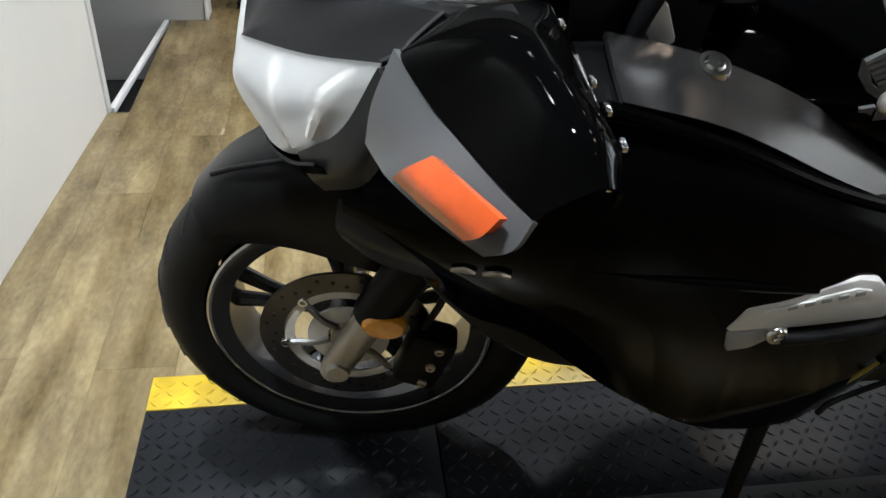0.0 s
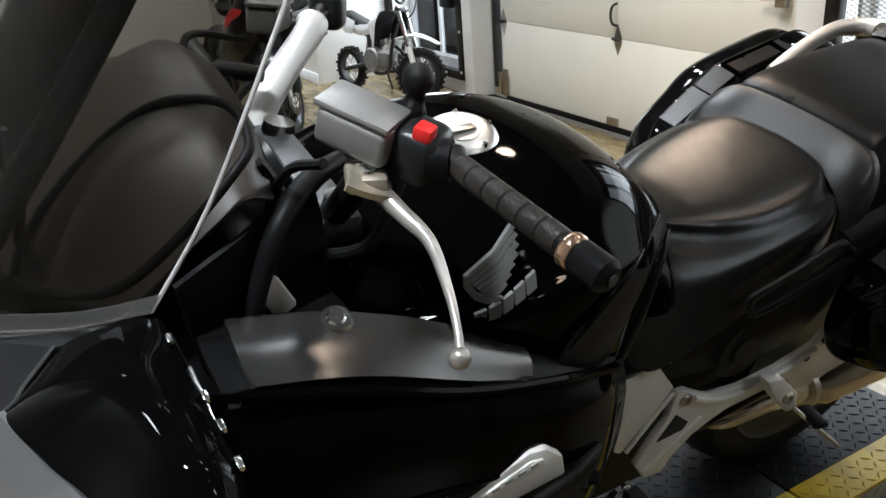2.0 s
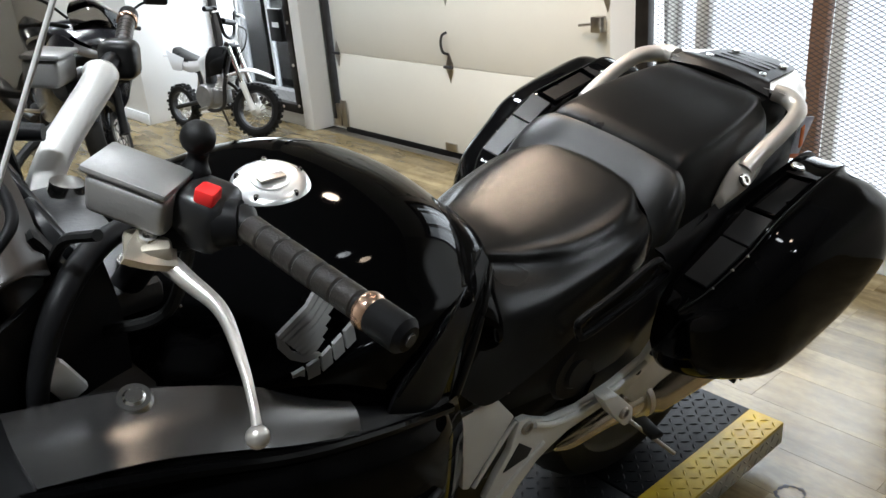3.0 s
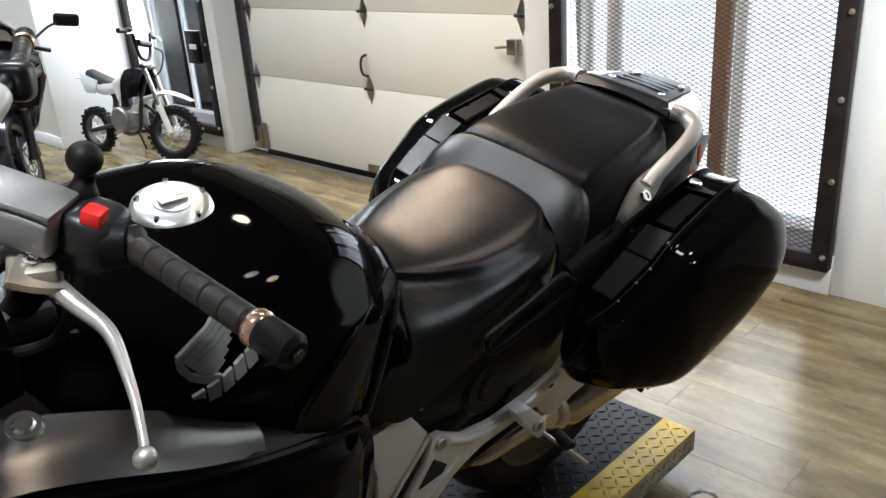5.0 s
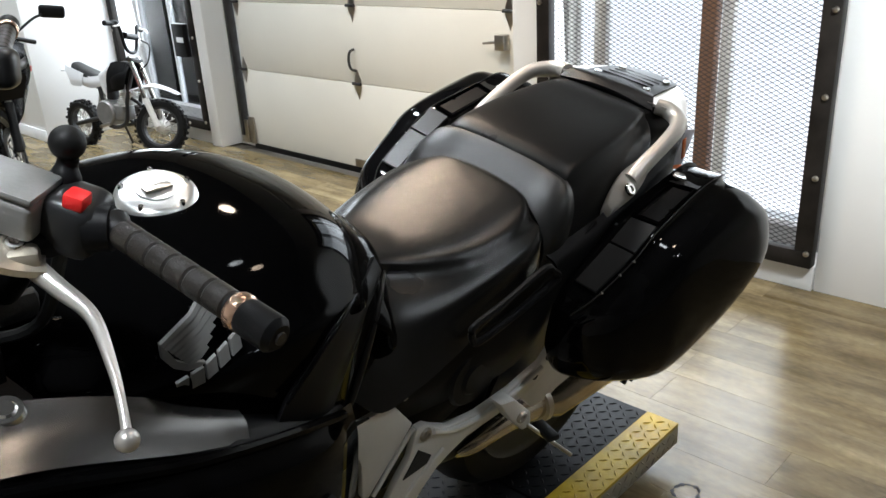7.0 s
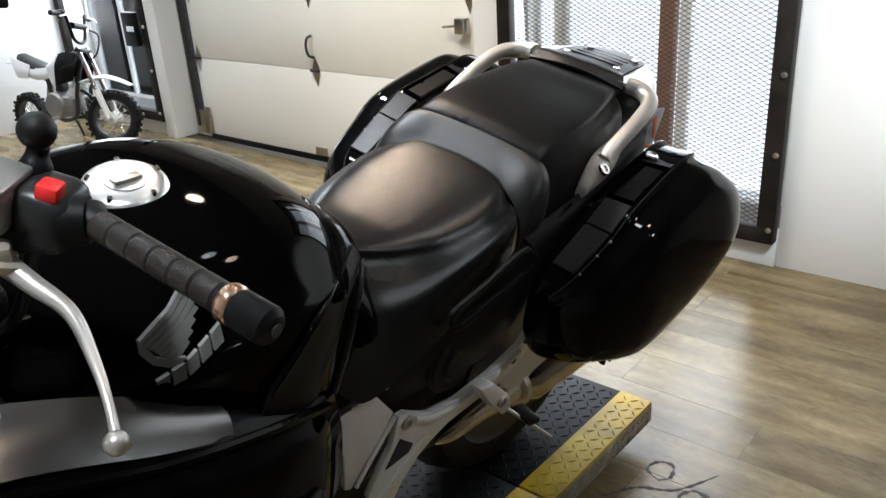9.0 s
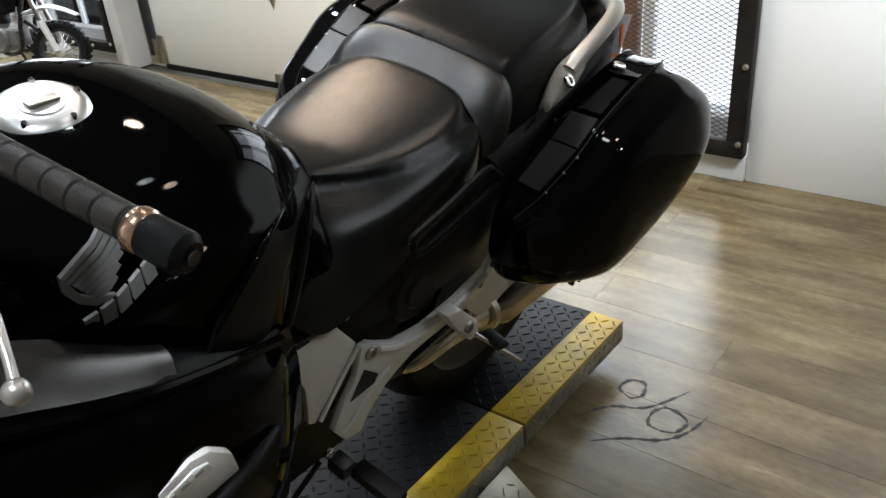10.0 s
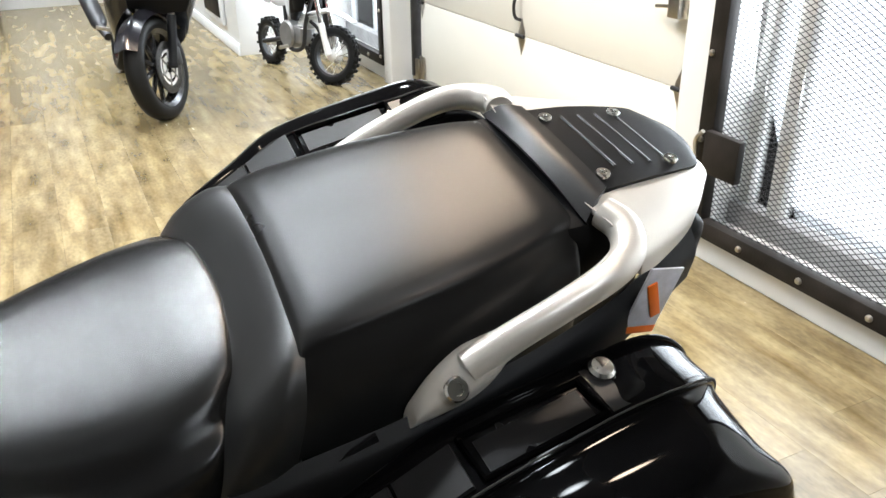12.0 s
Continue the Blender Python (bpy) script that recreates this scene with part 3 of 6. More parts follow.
def ramp():
    ob = thing("ramp", pose(0, 0, 0), "black tread plate motorcycle ramp with yellow painted edges", "ramp")
    cuts = [(X0, 0.10), (0.104, 1.342), (1.35, X1)]
    for a, b in cuts:
        part("deck", B(((a + b) / 2, (PY0 + PY1) / 2, PZ - 0.004), (b - a, PY1 - PY0 - 0.19, 0.008), 0.001), PLATE, ob)
        for y0, y1 in ((PY0, PY0 + 0.094), (PY1 - 0.094, PY1)):
            near = y0 == PY0
            runs = [(a, b, YELLOW)] if not near or a > 1 else [(a, b, PLATE)] if b < 0.5 else [(a, 0.95, PLATE), (0.95, b, YELLOW)]
            for u, v, m in runs:
                e = part("edge_strip", B(((u + v) / 2, (y0 + y1) / 2, PZ - 0.003), (v - u, y1 - y0, 0.01), 0.002), m, ob, "worn yellow painted edge strip" if m is YELLOW else "")
                t = part("tread", tread(bmesh.new(), u, v, y0, y1, PZ + 0.002), m, e)
                t["kind"] = "stuff"
        for y in (PY0 + 0.003, PY1 - 0.003):
            part("side_plate", B(((a + b) / 2, y, PZ - 0.034), (b - a, 0.006, 0.052), 0.001), TREADALU, ob, "bare tread plate side")
        bm = bmesh.new()
        tread(bm, a, b, PZ - 0.060, PZ - 0.006, 0, 0.0265)
        bm.transform(Matrix.Translation((0, PY0, 0)) @ Matrix.Rotation(radians(90), 4, "X"))
        t = part("side_tread", bm, TREADALU, ob)
        t["kind"] = "stuff"
        d = part("deck_tread", tread(bmesh.new(), a, b, PY0 + 0.096, PY1 - 0.096, PZ), PLATE, ob)
        d["kind"] = "stuff"
    for x in (X0 + 0.004, X1 - 0.004):
        part("end_plate", B((x, (PY0 + PY1) / 2, PZ - 0.034), (0.008, PY1 - PY0 - 0.02, 0.050), 0.001), PLATE, ob)
    part("under_frame", B(((X0 + X1) / 2, (PY0 + PY1) / 2, PZ / 2 - 0.008), (X1 - X0 - 0.26, PY1 - PY0 - 0.24, PZ - 0.02), 0.004), PLATE, ob)
    wing = part("side_wing", B((1.16, 0.90, 0.045), (0.2, 0.10, 0.006), 0.001, Matrix.Rotation(radians(38), 3, "X")), TREADALU, ob, "bare tread plate wing")
    bm = tread(bmesh.new(), -0.1, 0.1, -0.05, 0.05, 0.003)
    bm.transform(Matrix.Translation((1.16, 0.90, 0.045)) @ Matrix.Rotation(radians(38), 4, "X"))
    t = part("wing_tread", bm, TREADALU, wing)
    t["kind"] = "stuff"


ramp()

# ---- the touring motorcycle ----
moto = thing("touring_motorcycle", pose(0, 1.2533, PZ, 13, 0, -0.9), "black touring motorcycle with panniers leaning on its side stand", "motorcycle")
STEER = Matrix.Translation((0.02, 0.035, 0)) @ Matrix.Translation((0.30, 0, 0.95)) @ Matrix.Rotation(radians(-9), 4, Vector((0.438, 0, 0.899))) @ Matrix.Translation((-0.30, 0, -0.95))


def mp(name, bm, material, label="", parent=None, at=None, sharp=38):
    return part(name, bm, material, parent or moto, label, at, sharp)


def bolt(name, c, r, m, parent, normal=(0, -1, 0), h=0.005):
    """A round bolt head with a socket."""
    bm = lathe([(0.0001, -h * 0.3), (r * 0.45, -h * 0.3), (r * 0.5, -h), (r * 0.85, -h), (r, -h * 0.5), (r, 0.002)], 16)
    q = Vector((0, -1, 0)).rotation_difference(Vector(normal)).to_matrix().to_4x4()
    bm.transform(Matrix.Translation(c) @ q)
    return part(name, bm, m, parent)


# front wheel
WC = Vector((-0.070, 0.0, 0.3187))
WM = Matrix.Translation(WC)
tyre_p = [(0.226, -0.05), (0.245, -0.059), (0.27, -0.059), (0.290, -0.046), (0.302, -0.022), (0.305, 0), (0.302, 0.022), (0.290, 0.046), (0.27, 0.059), (0.245, 0.059), (0.226, 0.05)]
fw = mp("front_wheel", lathe([(0.034, -0.045), (0.042, -0.04), (0.042, 0.04), (0.034, 0.045)], 28, WM), DARKMETAL, at=STEER)
part("tyre", lathe([(r * 1.045, y) for r, y in tyre_p], 72, WM), RUBBER, fw)
grooves = bmesh.new()
for k in range(26):
    a = 2 * math.pi * k / 26
    for s in (-1, 1):
        pts = []
        for u in np.linspace(0, 1, 5):
            y = s * (0.006 + 0.040 * u)
            r = 0.3176 - 0.0135 * u ** 2.2
            t = a + s * 0.02 + 0.13 * u
            pts.append(WC + Vector((r * math.cos(t), y, r * math.sin(t))))
        tube(grooves, pts, 0.0017, 5)
part("tread_pattern", grooves, MATBLK, fw)["kind"] = "stuff"
rim_p = [(0.196, -0.046), (0.224, -0.053), (0.231, -0.053), (0.231, -0.045), (0.216, -0.036), (0.200, -0.026), (0.196, 0.0), (0.200, 0.026), (0.216, 0.036), (0.231, 0.045), (0.231, 0.053), (0.224, 0.053), (0.196, 0.046), (0.188, 0), (0.196, -0.046)]
bm = bmesh.new()
aa = np.linspace(0, 2 * math.pi, 72, endpoint=False)
grid_faces(bm, np.array([[(r * math.cos(t), y, r * math.sin(t)) for t in aa] for r, y in rim_p]), True)
bm.transform(WM)
part("rim", bm, RIMGREY, fw)
bm = bmesh.new()
grid_faces(bm, np.array([[(r * math.cos(t), y, r * math.sin(t)) for t in aa] for r, y in ((0.2235, -0.0545), (0.2275, -0.056), (0.231, -0.0545), (0.2275, -0.053), (0.2235, -0.0545))]), True)
bm.transform(WM)
part("rim_lip", bm, CHROME, fw, "bright polished rim lip")
for k in range(5):
    a = 2 * math.pi * (k + 0.35) / 5
    for s in (-0.16, 0.16):
        d0, d1 = Vector((math.cos(a + s * 0.6), 0, math.sin(a + s * 0.6))), Vector((math.cos(a + s), 0, math.sin(a + s)))
        part("spoke", T([WC + d0 * 0.035 + Vector((0, -0.012, 0)), WC + d0 * 0.11 + Vector((0, -0.012, 0)), WC + d1 * 0.196 + Vector((0, -0.005, 0))], [0.017, 0.011, 0.014], 8, 8), RIMGREY, fw)


def disc(parent, c, y, r0, r1, m, holes=36, at=None):
    """A brake disc with a drilled ring and carrier arms."""
    bm = bmesh.new()
    a = np.linspace(0, 2 * math.pi, 72, endpoint=False)
    grid_faces(bm, np.array([[(r * math.cos(t), yy, r * math.sin(t)) for t in a] for r, yy in ((r0, y), (r1, y), (r1, y + 0.005), (r0, y + 0.005), (r0, y))]), True)
    bm.transform(Matrix.Translation(c))
    ring = part("brake_disc", bm, m, parent)
    hb = bmesh.new()
    for k in range(holes):
        t = 2 * math.pi * k / holes
        r = r0 + (r1 - r0) * (0.3 + 0.2 * (k % 3))
        tube(hb, [Vector(c) + Vector((r * math.cos(t), y - 0.0008, r * math.sin(t))), Vector(c) + Vector((r * math.cos(t), y + 0.001, r * math.sin(t)))], 0.0036, 8)
    part("drill_holes", hb, MATBLK, ring)["kind"] = "stuff"
    cr = bmesh.new()
    for q0, q1 in ((0.034, 0.066), (r0 - 0.016, r0 + 0.002)):
        grid_faces(cr, np.array([[(r * math.cos(t), yy, r * math.sin(t)) for t in a] for r, yy in ((q0, y), (q1, y), (q1, y + 0.004), (q0, y + 0.004), (q0, y))]), True)
    cr.transform(Matrix.Translation(c) @ Matrix.Translation((0, 0.002, 0)))
    part("disc_carrier", cr, ALU, ring)
    for k in range(6):
        t = 2 * math.pi * k / 6 + 0.2
        p = [Vector(c) + Vector((r * math.cos(t + o), y + 0.002, r * math.sin(t + o))) for r, o in ((0.03, 0), (0.06, 0.12), (r0 + 0.006, 0.0))]
        part("carrier_arm", T(p, [0.007, 0.006, 0.006], 8, 6), DARKALU, ring)
        bolt("rivet", Vector(c) + Vector((r0 * math.cos(t), y, r0 * math.sin(t))), 0.009, CHROME, ring)
    return ring


disc(fw, WC, -0.072, 0.104, 0.143, DISCM)
part("hub", lathe([(0.001, -0.088), (0.012, -0.088), (0.012, -0.082), (0.028, -0.08), (0.03, -0.06), (0.04, -0.055)], 24, WM), STEEL, fw)
# fork legs, caliper, reflector, fender
FD = Vector((0.438, 0, 0.899))
for s in (-1, 1):
    p0 = WC + Vector((-0.025, s * 0.105, -0.05))
    leg = mp("fork_leg", T([p0, p0 + FD * 0.03, p0 + FD * 0.20], [0.020, 0.0255, 0.0255], 20), FORKM, at=STEER)
    part("fork_tube", T([p0 + FD * 0.19, p0 + FD * 0.62], 0.0225, 20), STEEL, leg)
    part("fork_guard", T([p0 + FD * 0.155, p0 + FD * 0.17, p0 + FD * 0.34], [0.033, 0.036, 0.034], 20), PLASTIC, leg)
    part("axle_clamp", lathe([(0.001, -0.03), (0.017, -0.03), (0.020, -0.02), (0.020, 0.02), (0.001, 0.02)], 20, Matrix.Translation(WC + Vector((-0.01, s * 0.105, -0.02)))), FORKM, leg)
    if s < 0:
        rf = part("side_reflector", lathe([(0.001, -0.012), (0.026, -0.01), (0.031, -0.004), (0.031, 0.006)], 24, Matrix.Translation(p0 + FD * 0.145 + Vector((0.024, -0.028, 0.022))) @ Matrix.Diagonal((1.1, 1, 0.75, 1))), REFLECT, leg, "amber oval side reflector")
        cal = part("brake_caliper", B(WC + Vector((0.125, -0.095, 0.0)), (0.075, 0.055, 0.12), 0.014, Matrix.Rotation(radians(18), 3, "Y")), PLASTIC, leg)
        for dz in (-0.04, 0.0, 0.04):
            bolt("caliper_bolt", WC + Vector((0.135 + dz * 0.3, -0.123, dz)), 0.008, STEEL, cal)
        part("brake_hose", T([WC + Vector((0.12, -0.10, 0.06)), WC + Vector((0.15, -0.10, 0.16)), WC + Vector((0.13, -0.09, 0.30))], 0.006, 8, 14), RUBBER, leg)
fend = []
for a in np.linspace(radians(134), radians(22), 11):
    u = (radians(134) - a) / radians(112)
    R = 0.329 + 0.034 * math.sin(min(1, u * 1.1) * math.pi)
    hw = 0.062 + 0.012 * math.sin(u * math.pi)
    row = []
    for y, dr in ((-hw - 0.004, -0.075 - 0.125 * math.sin(u * math.pi)), (-hw - 0.010, -0.04 - 0.04 * math.sin(u * math.pi)), (-hw * 0.75, -0.006), (0, 0.004)):
        row.append((WC.x + (R + dr) * math.cos(a), y, WC.z + (R + dr) * math.sin(a)))
    fend.append(row)
mp("front_fender", patch(fend, 36, 24, 0.004, True), FENDER, at=STEER)
lip = [WC + Vector(((0.352 + 0.012 * u) * math.cos(radians(122 - 50 * u)), -0.05 - 0.026 * math.sin(u * math.pi), (0.352 + 0.012 * u) * math.sin(radians(122 - 50 * u)))) for u in np.linspace(0, 1, 9)]
mp("fender_ridge", T(lip, 0.004, 8), FENDER, at=STEER)
mp("fork_shroud", patch([[(-0.064, -0.205, 0.795), (-0.068, -0.218, 0.768), (-0.060, -0.205, 0.735)], [(-0.02, -0.232, 0.80), (-0.02, -0.248, 0.765), (-0.02, -0.232, 0.722)], [(0.05, -0.262, 0.80), (0.05, -0.278, 0.765), (0.05, -0.26, 0.72)]], 12, 10, 0.02), SATIN)

# inner body that closes the middle
core = [[(x, -w, z0), (x, -w * 1.04, (z0 + z1) / 2), (x, -w * 0.8, z1), (x, w * 0.8, z1), (x, w * 1.04, (z0 + z1) / 2), (x, w, z0)] for x, w, z0, z1 in
        ((-0.03, .10, .76, .86), (0.0, .15, .70, .92), (0.05, .19, .62, .97), (0.16, .215, .52, .965), (0.30, .20, .45, .93), (0.50, .20, .42, .84), (0.70, .15, .42, .76), (0.90, .12, .40, .74), (1.15, .12, .50, .78), (1.45, .10, .62, .86), (1.68, .07, .70, .90))]
mp("inner_body", patch(core, 34, 24, 0, closed=True, cap=True), PLASTIC)
mp("engine_case", B((0.58, 0, 0.37), (0.34, 0.36, 0.24), 0.05, seg=4), PLASTIC)
mp("belly_pan", patch([[(0.38, -.24, .42), (0.39, -.19, .33), (0.40, 0, .30)], [(0.55, -.24, .38), (0.55, -.19, .29), (0.55, 0, .25)], [(0.72, -.2, .42), (0.72, -.17, .32), (0.72, 0, .27)]], 14, 20, 0.005, True), PLASTIC)

mp("inner_cover", B((.75, -.112, .50), (.40, .02, .50), 0.008), PLASTIC)
# tank with cap and emblem
TX = (0.255, 0.30, 0.37, 0.46, 0.56, 0.66, 0.755, 0.832, 0.85)
TZ = (0.932, 0.960, 0.985, 1.003, 1.012, 1.005, 0.970, 0.897, 0.855)
TW = (0.13, 0.175, 0.222, 0.256, 0.264, 0.246, 0.198, 0.132, 0.11)
TM = (0.90, 0.915, 0.925, 0.93, 0.925, 0.905, 0.86, 0.80, 0.77)
TL = ((0.14, 0.87), (0.19, 0.90), (0.225, 0.895), (0.245, 0.855), (0.25, 0.80), (0.235, 0.765), (0.19, 0.75), (0.14, 0.74), (0.12, 0.73))
TANK = [[(x, -l[0], l[1]), (x, -w, m), (x, -0.88 * w, z - 0.058), (x, -0.58 * w, z - 0.015), (x, 0, z)] for x, z, w, m, l in zip(TX, TZ, TW, TM, TL)]
tank = mp("fuel_tank", patch(TANK, 40, 48, 0.004, True), GLOSS)
CAP = Matrix.Translation((0.55, -0.006, 1.012)) @ Matrix.Rotation(radians(9), 4, "X") @ Matrix.Rotation(radians(-3), 4, "Y") @ Matrix.Rotation(radians(90), 4, "X")
cap = part("filler_cap", lathe([(0.001, 0.012), (0.024, 0.012), (0.025, 0.0105), (0.037, 0.0105), (0.043, 0.008), (0.049, 0.003), (0.051, -0.004)], 48, CAP), CAPM, tank, "brushed steel filler cap")
for k in range(5):
    t = 2 * math.pi * k / 5
    bolt("cap_bolt", CAP @ Vector((0.041 * math.cos(t), 0.009, 0.041 * math.sin(t))), 0.0035, CHROME, cap, (0, -.19, .98), 0.004)
part("cap_flap", B(CAP @ Vector((0, 0.014, 0.002)), (0.035, 0.014, 0.003), 0.001), STEEL, cap)


def on_side(u, v, out=0.004, lat=None):
    """A point on the left tank flank from x and z."""
    x, z = u, v
    i = max(0, min(len(TX) - 2, np.searchsorted(TX, x) - 1))
    f = (x - TX[i]) / (TX[i + 1] - TX[i])
    w = TW[i] + f * (TW[i + 1] - TW[i])
    m = TM[i] + f * (TM[i + 1] - TM[i])
    d = z - m
    y = w - 0.12 * w * max(0, d / 0.065) ** 1.6 if d > 0 else w + d * 0.12
    return Vector((x, -y - out, z))


# wing-shaped emblem and a row of plain bars under it
def flat_shape(pts, out=0.0032):
    """A thin raised plate on the tank flank from an outline in x and z."""
    bm = bmesh.new()
    top = [bm.verts.new(on_side(x, z, out)) for x, z in pts]
    low = [bm.verts.new(on_side(x, z, -0.002)) for x, z in pts]
    bm.faces.new(top)
    for i in range(len(pts)):
        k = (i + 1) % len(pts)
        bm.faces.new((top[i], top[k], low[k], low[i]))
    return bm


emblem = part("emblem", flat_shape([(x + .0125, z - .0070) for x, z in ((.414, .970), (.421, .960), (.433, .955), (.444, .9565), (.452, .960), (.444, .962), (.436, .961), (.426, .966), (.421, .976), (.416, .984))]), GRAPHITE, tank, "grey wing-shaped emblem")
for k in range(7):
    u = k / 6
    x0, z0 = .4290 + .019 * u, .9750 - .0215 * u
    x1, z1 = .4990 - .012 * u - .03 * max(0, u - .45), 1.0150 - .048 * u
    wd = .0019
    part("feather", flat_shape([(x0 + wd * .4, z0 - wd * .7), (x0 - wd * .3, z0 + wd * .5), (x0 + (x1 - x0) * .5, z0 + (z1 - z0) * .5 + wd), (x1 - .002, z1 + wd * .9), (x1 + .001, z1 - wd * .9), (x0 + (x1 - x0) * .5 + wd * .8, z0 + (z1 - z0) * .5 - wd)]), GRAPHITE, emblem)
for k in range(5):
    x, z = .4320 + .0155 * k, .9190 + .0072 * k
    part("bar", flat_shape([(x, z), (x + .0015, z + .0165), (x + .0138, z + .0222), (x + .0123, z + .0057)], .0026), GRAPHITE, emblem)
# glossy band that closes the tank towards the seat
TB0 = [(.832, 0, .897), (.800, -.085, .908), (.772, -.145, .888), (.735, -.185, .84)]
TB1 = [(.880, 0, .845), (.855, -.085, .852), (.815, -.160, .828), (.775, -.190, .780)]
TBM = [tuple((Vector(a) + Vector(b)) / 2 + Vector((.006, -.006 if a[1] else 0, .008))) for a, b in zip(TB0, TB1)]
TBI = [(x + .02, y * .8, z - .05) for x, y, z in TB1]
mp("tank_trim", patch([TB0, TBM, TB1, TBI], 20, 50, 0.005, True), GLOSS, "glossy black band between tank and seat")
KNEE = [(.785, -.152, .914), (.712, -.205, .918), (.643, -.252, .925), (.594, -.264, .893), (.556, -.267, .855), (.540, -.262, .80)]
KNEB = [(.800, -.148, .880), (.772, -.172, .875), (.722, -.203, .833), (.700, -.210, .775), (.685, -.208, .708), (.66, -.205, .68)]
both("knee_panel", patch([KNEE, [tuple(Vector(a).lerp(Vector(b), .5) + Vector((-.004, -.016, 0))) for a, b in zip(KNEE, KNEB)], KNEB], 14, 40, 0.006), PLASTIC, moto)
both("knee_edge", T([Vector(p) + Vector((-.001, -.002, .001)) for p in KNEE[:5]], [.0012, .0026, .0034, .0034, .002], 10, 40), GLOSS, moto)
both("seat_bead", T([(.800, -.160, .888), (.765, -.190, .865), (.728, -.212, .815), (.702, -.219, .755), (.688, -.216, .712), (.700, -.211, .688), (.745, -.210, .680)], [.002, .005, .0062, .0062, .006, .005, .002], 10, 40), VINYL, moto)

# seats
SX = (0.735, 0.78, 0.86, 0.94, 1.02, 1.10, 1.165, 1.198, 1.206)
SZ = (0.902, 0.872, 0.836, 0.826, 0.836, 0.854, 0.869, 0.874, 0.862)
SW = (0.050, 0.055, 0.070, 0.108, 0.145, 0.158, 0.148, 0.130, 0.124)
SL = ((0.175, 0.70), (0.20, 0.662), (0.20, 0.668), (0.198, 0.69), (0.19, 0.715), (0.185, 0.742), (0.178, 0.765), (0.170, 0.78), (0.165, 0.78))
mp("rider_seat", patch([[(x - 0.03 * e, -l[0], l[1]), (x - 0.03 * e, -(w + l[0]) / 2 - 0.012, (z + l[1]) / 2 + 0.005), (x - 0.022 * e, -w, z - 0.028), (x - 0.01 * e, -w * 0.74, z - 0.005), (x, 0, z)] for x, z, w, l, e in zip(SX, SZ, SW, SL, (0, 0, 0, 0, 0, 0, .5, 1, 1))], 48, 56, 0.004, True), WORNVINYL, "black vinyl rider seat with shiny worn top")
mp("seat_bolster", patch([[(1.150, -.186, .775), (1.160, -.180, .812), (1.172, -.146, .846), (1.192, -.08, .866), (1.198, 0, .870)], [(1.168, -.190, .78), (1.180, -.186, .832), (1.194, -.155, .872), (1.216, -.08, .886), (1.222, 0, .889)], [(1.198, -.190, .79), (1.212, -.184, .856), (1.226, -.152, .895), (1.244, -.08, .906), (1.250, 0, .909)], [(1.225, -.184, .80), (1.238, -.176, .862), (1.246, -.148, .899), (1.262, -.08, .908), (1.268, 0, .911)]], 20, 56, 0.004, True), BOLSTER, "smooth raised bolster between the seats")
QX = (1.240, 1.246, 1.262, 1.30, 1.38, 1.46, 1.52, 1.545, 1.552)
QZ = (0.85, 0.902, 0.919, 0.930, 0.945, 0.957, 0.966, 0.958, 0.90)
QW = (0.150, 0.147, 0.147, 0.147, 0.145, 0.135, 0.120, 0.112, 0.105)
mp("passenger_seat", patch([[(x - 0.012 * e, -w - 0.026, 0.80), (x - 0.012 * e, -w - 0.02, z - 0.06), (x - 0.01 * e, -w, z - 0.020), (x - 0.004 * e, -w * 0.82, z - 0.003), (x, 0, z)] for x, z, w, e in zip(QX, QZ, QW, (1, 1, 1, 1, .5, 0, 0, 0, 0))], 48, 56, 0.004, True), VINYL, "black vinyl passenger seat")

# side fairings
FX = (-0.06, 0.02, 0.08, 0.16, 0.30, 0.45, 0.60, 0.69)
FG = [((-.20, .83), (-.215, .80), (-.205, .77), (-.17, .735)), ((-.24, .86), (-.27, .82), (-.265, .76), (-.21, .69)), ((-.265, .97), (-.30, .87), (-.295, .76), (-.24, .64)), ((-.285, .975), (-.32, .88), (-.312, .74), (-.26, .612)),
      ((-.295, .935), (-.325, .86), (-.32, .68), (-.26, .475)), ((-.292, .868), (-.325, .80), (-.32, .62), (-.26, .375)), ((-.27, .80), (-.30, .74), (-.30, .58), (-.25, .37)), ((-.23, .755), (-.25, .70), (-.25, .58), (-.21, .45))]
sf = patch([[(x, y, z) for y, z in r] for x, r in zip(FX, FG)], 36, 24, 0.004)
both("side_fairing", sf, GLOSS, moto)
# ridge along the fairing and the model mark as plain slanted bars
mp("fairing_crease", T([(0.18, -.322, .80), (0.36, -.329, .775), (0.56, -.308, .735), (0.66, -.268, .71)], [0.002, 0.006, 0.005, 0.001], 8, 24), GLOSS)
for a, b in (((.047, -.288, .772), (.070, -.298, .776)), ((.077, -.302, .779), (.103, -.311, .783))):
    mp("model_mark", T([a, (Vector(a) + Vector(b)) / 2 + Vector((0, -.001, .004)), b], [.002, .0034, .002], 8, 8), GOLDALU, "pale slanted mark")
# pocket lid on top of the fairing
lid = patch([[(.178, -.212, .992), (.176, -.25, .986), (.18, -.287, .970)], [(.28, -.220, .970), (.28, -.255, .961), (.28, -.292, .944)], [(.40, -.238, .925), (.40, -.268, .91), (.40, -.293, .888)], [(.50, -.255, .868), (.50, -.27, .86), (.495, -.284, .846)]], 18, 12, 0.006)
for v in lid.verts:
    v.co.z += 0.007 - 0.006 * min(1, max(0, (v.co.x - .36) / .12))
lidr = flip(lid)
glid = mp("pocket_lid", lid, SATINLID, "satin black pocket lid with a chrome lock")
mp("pocket_lid", lidr, SATINLID)
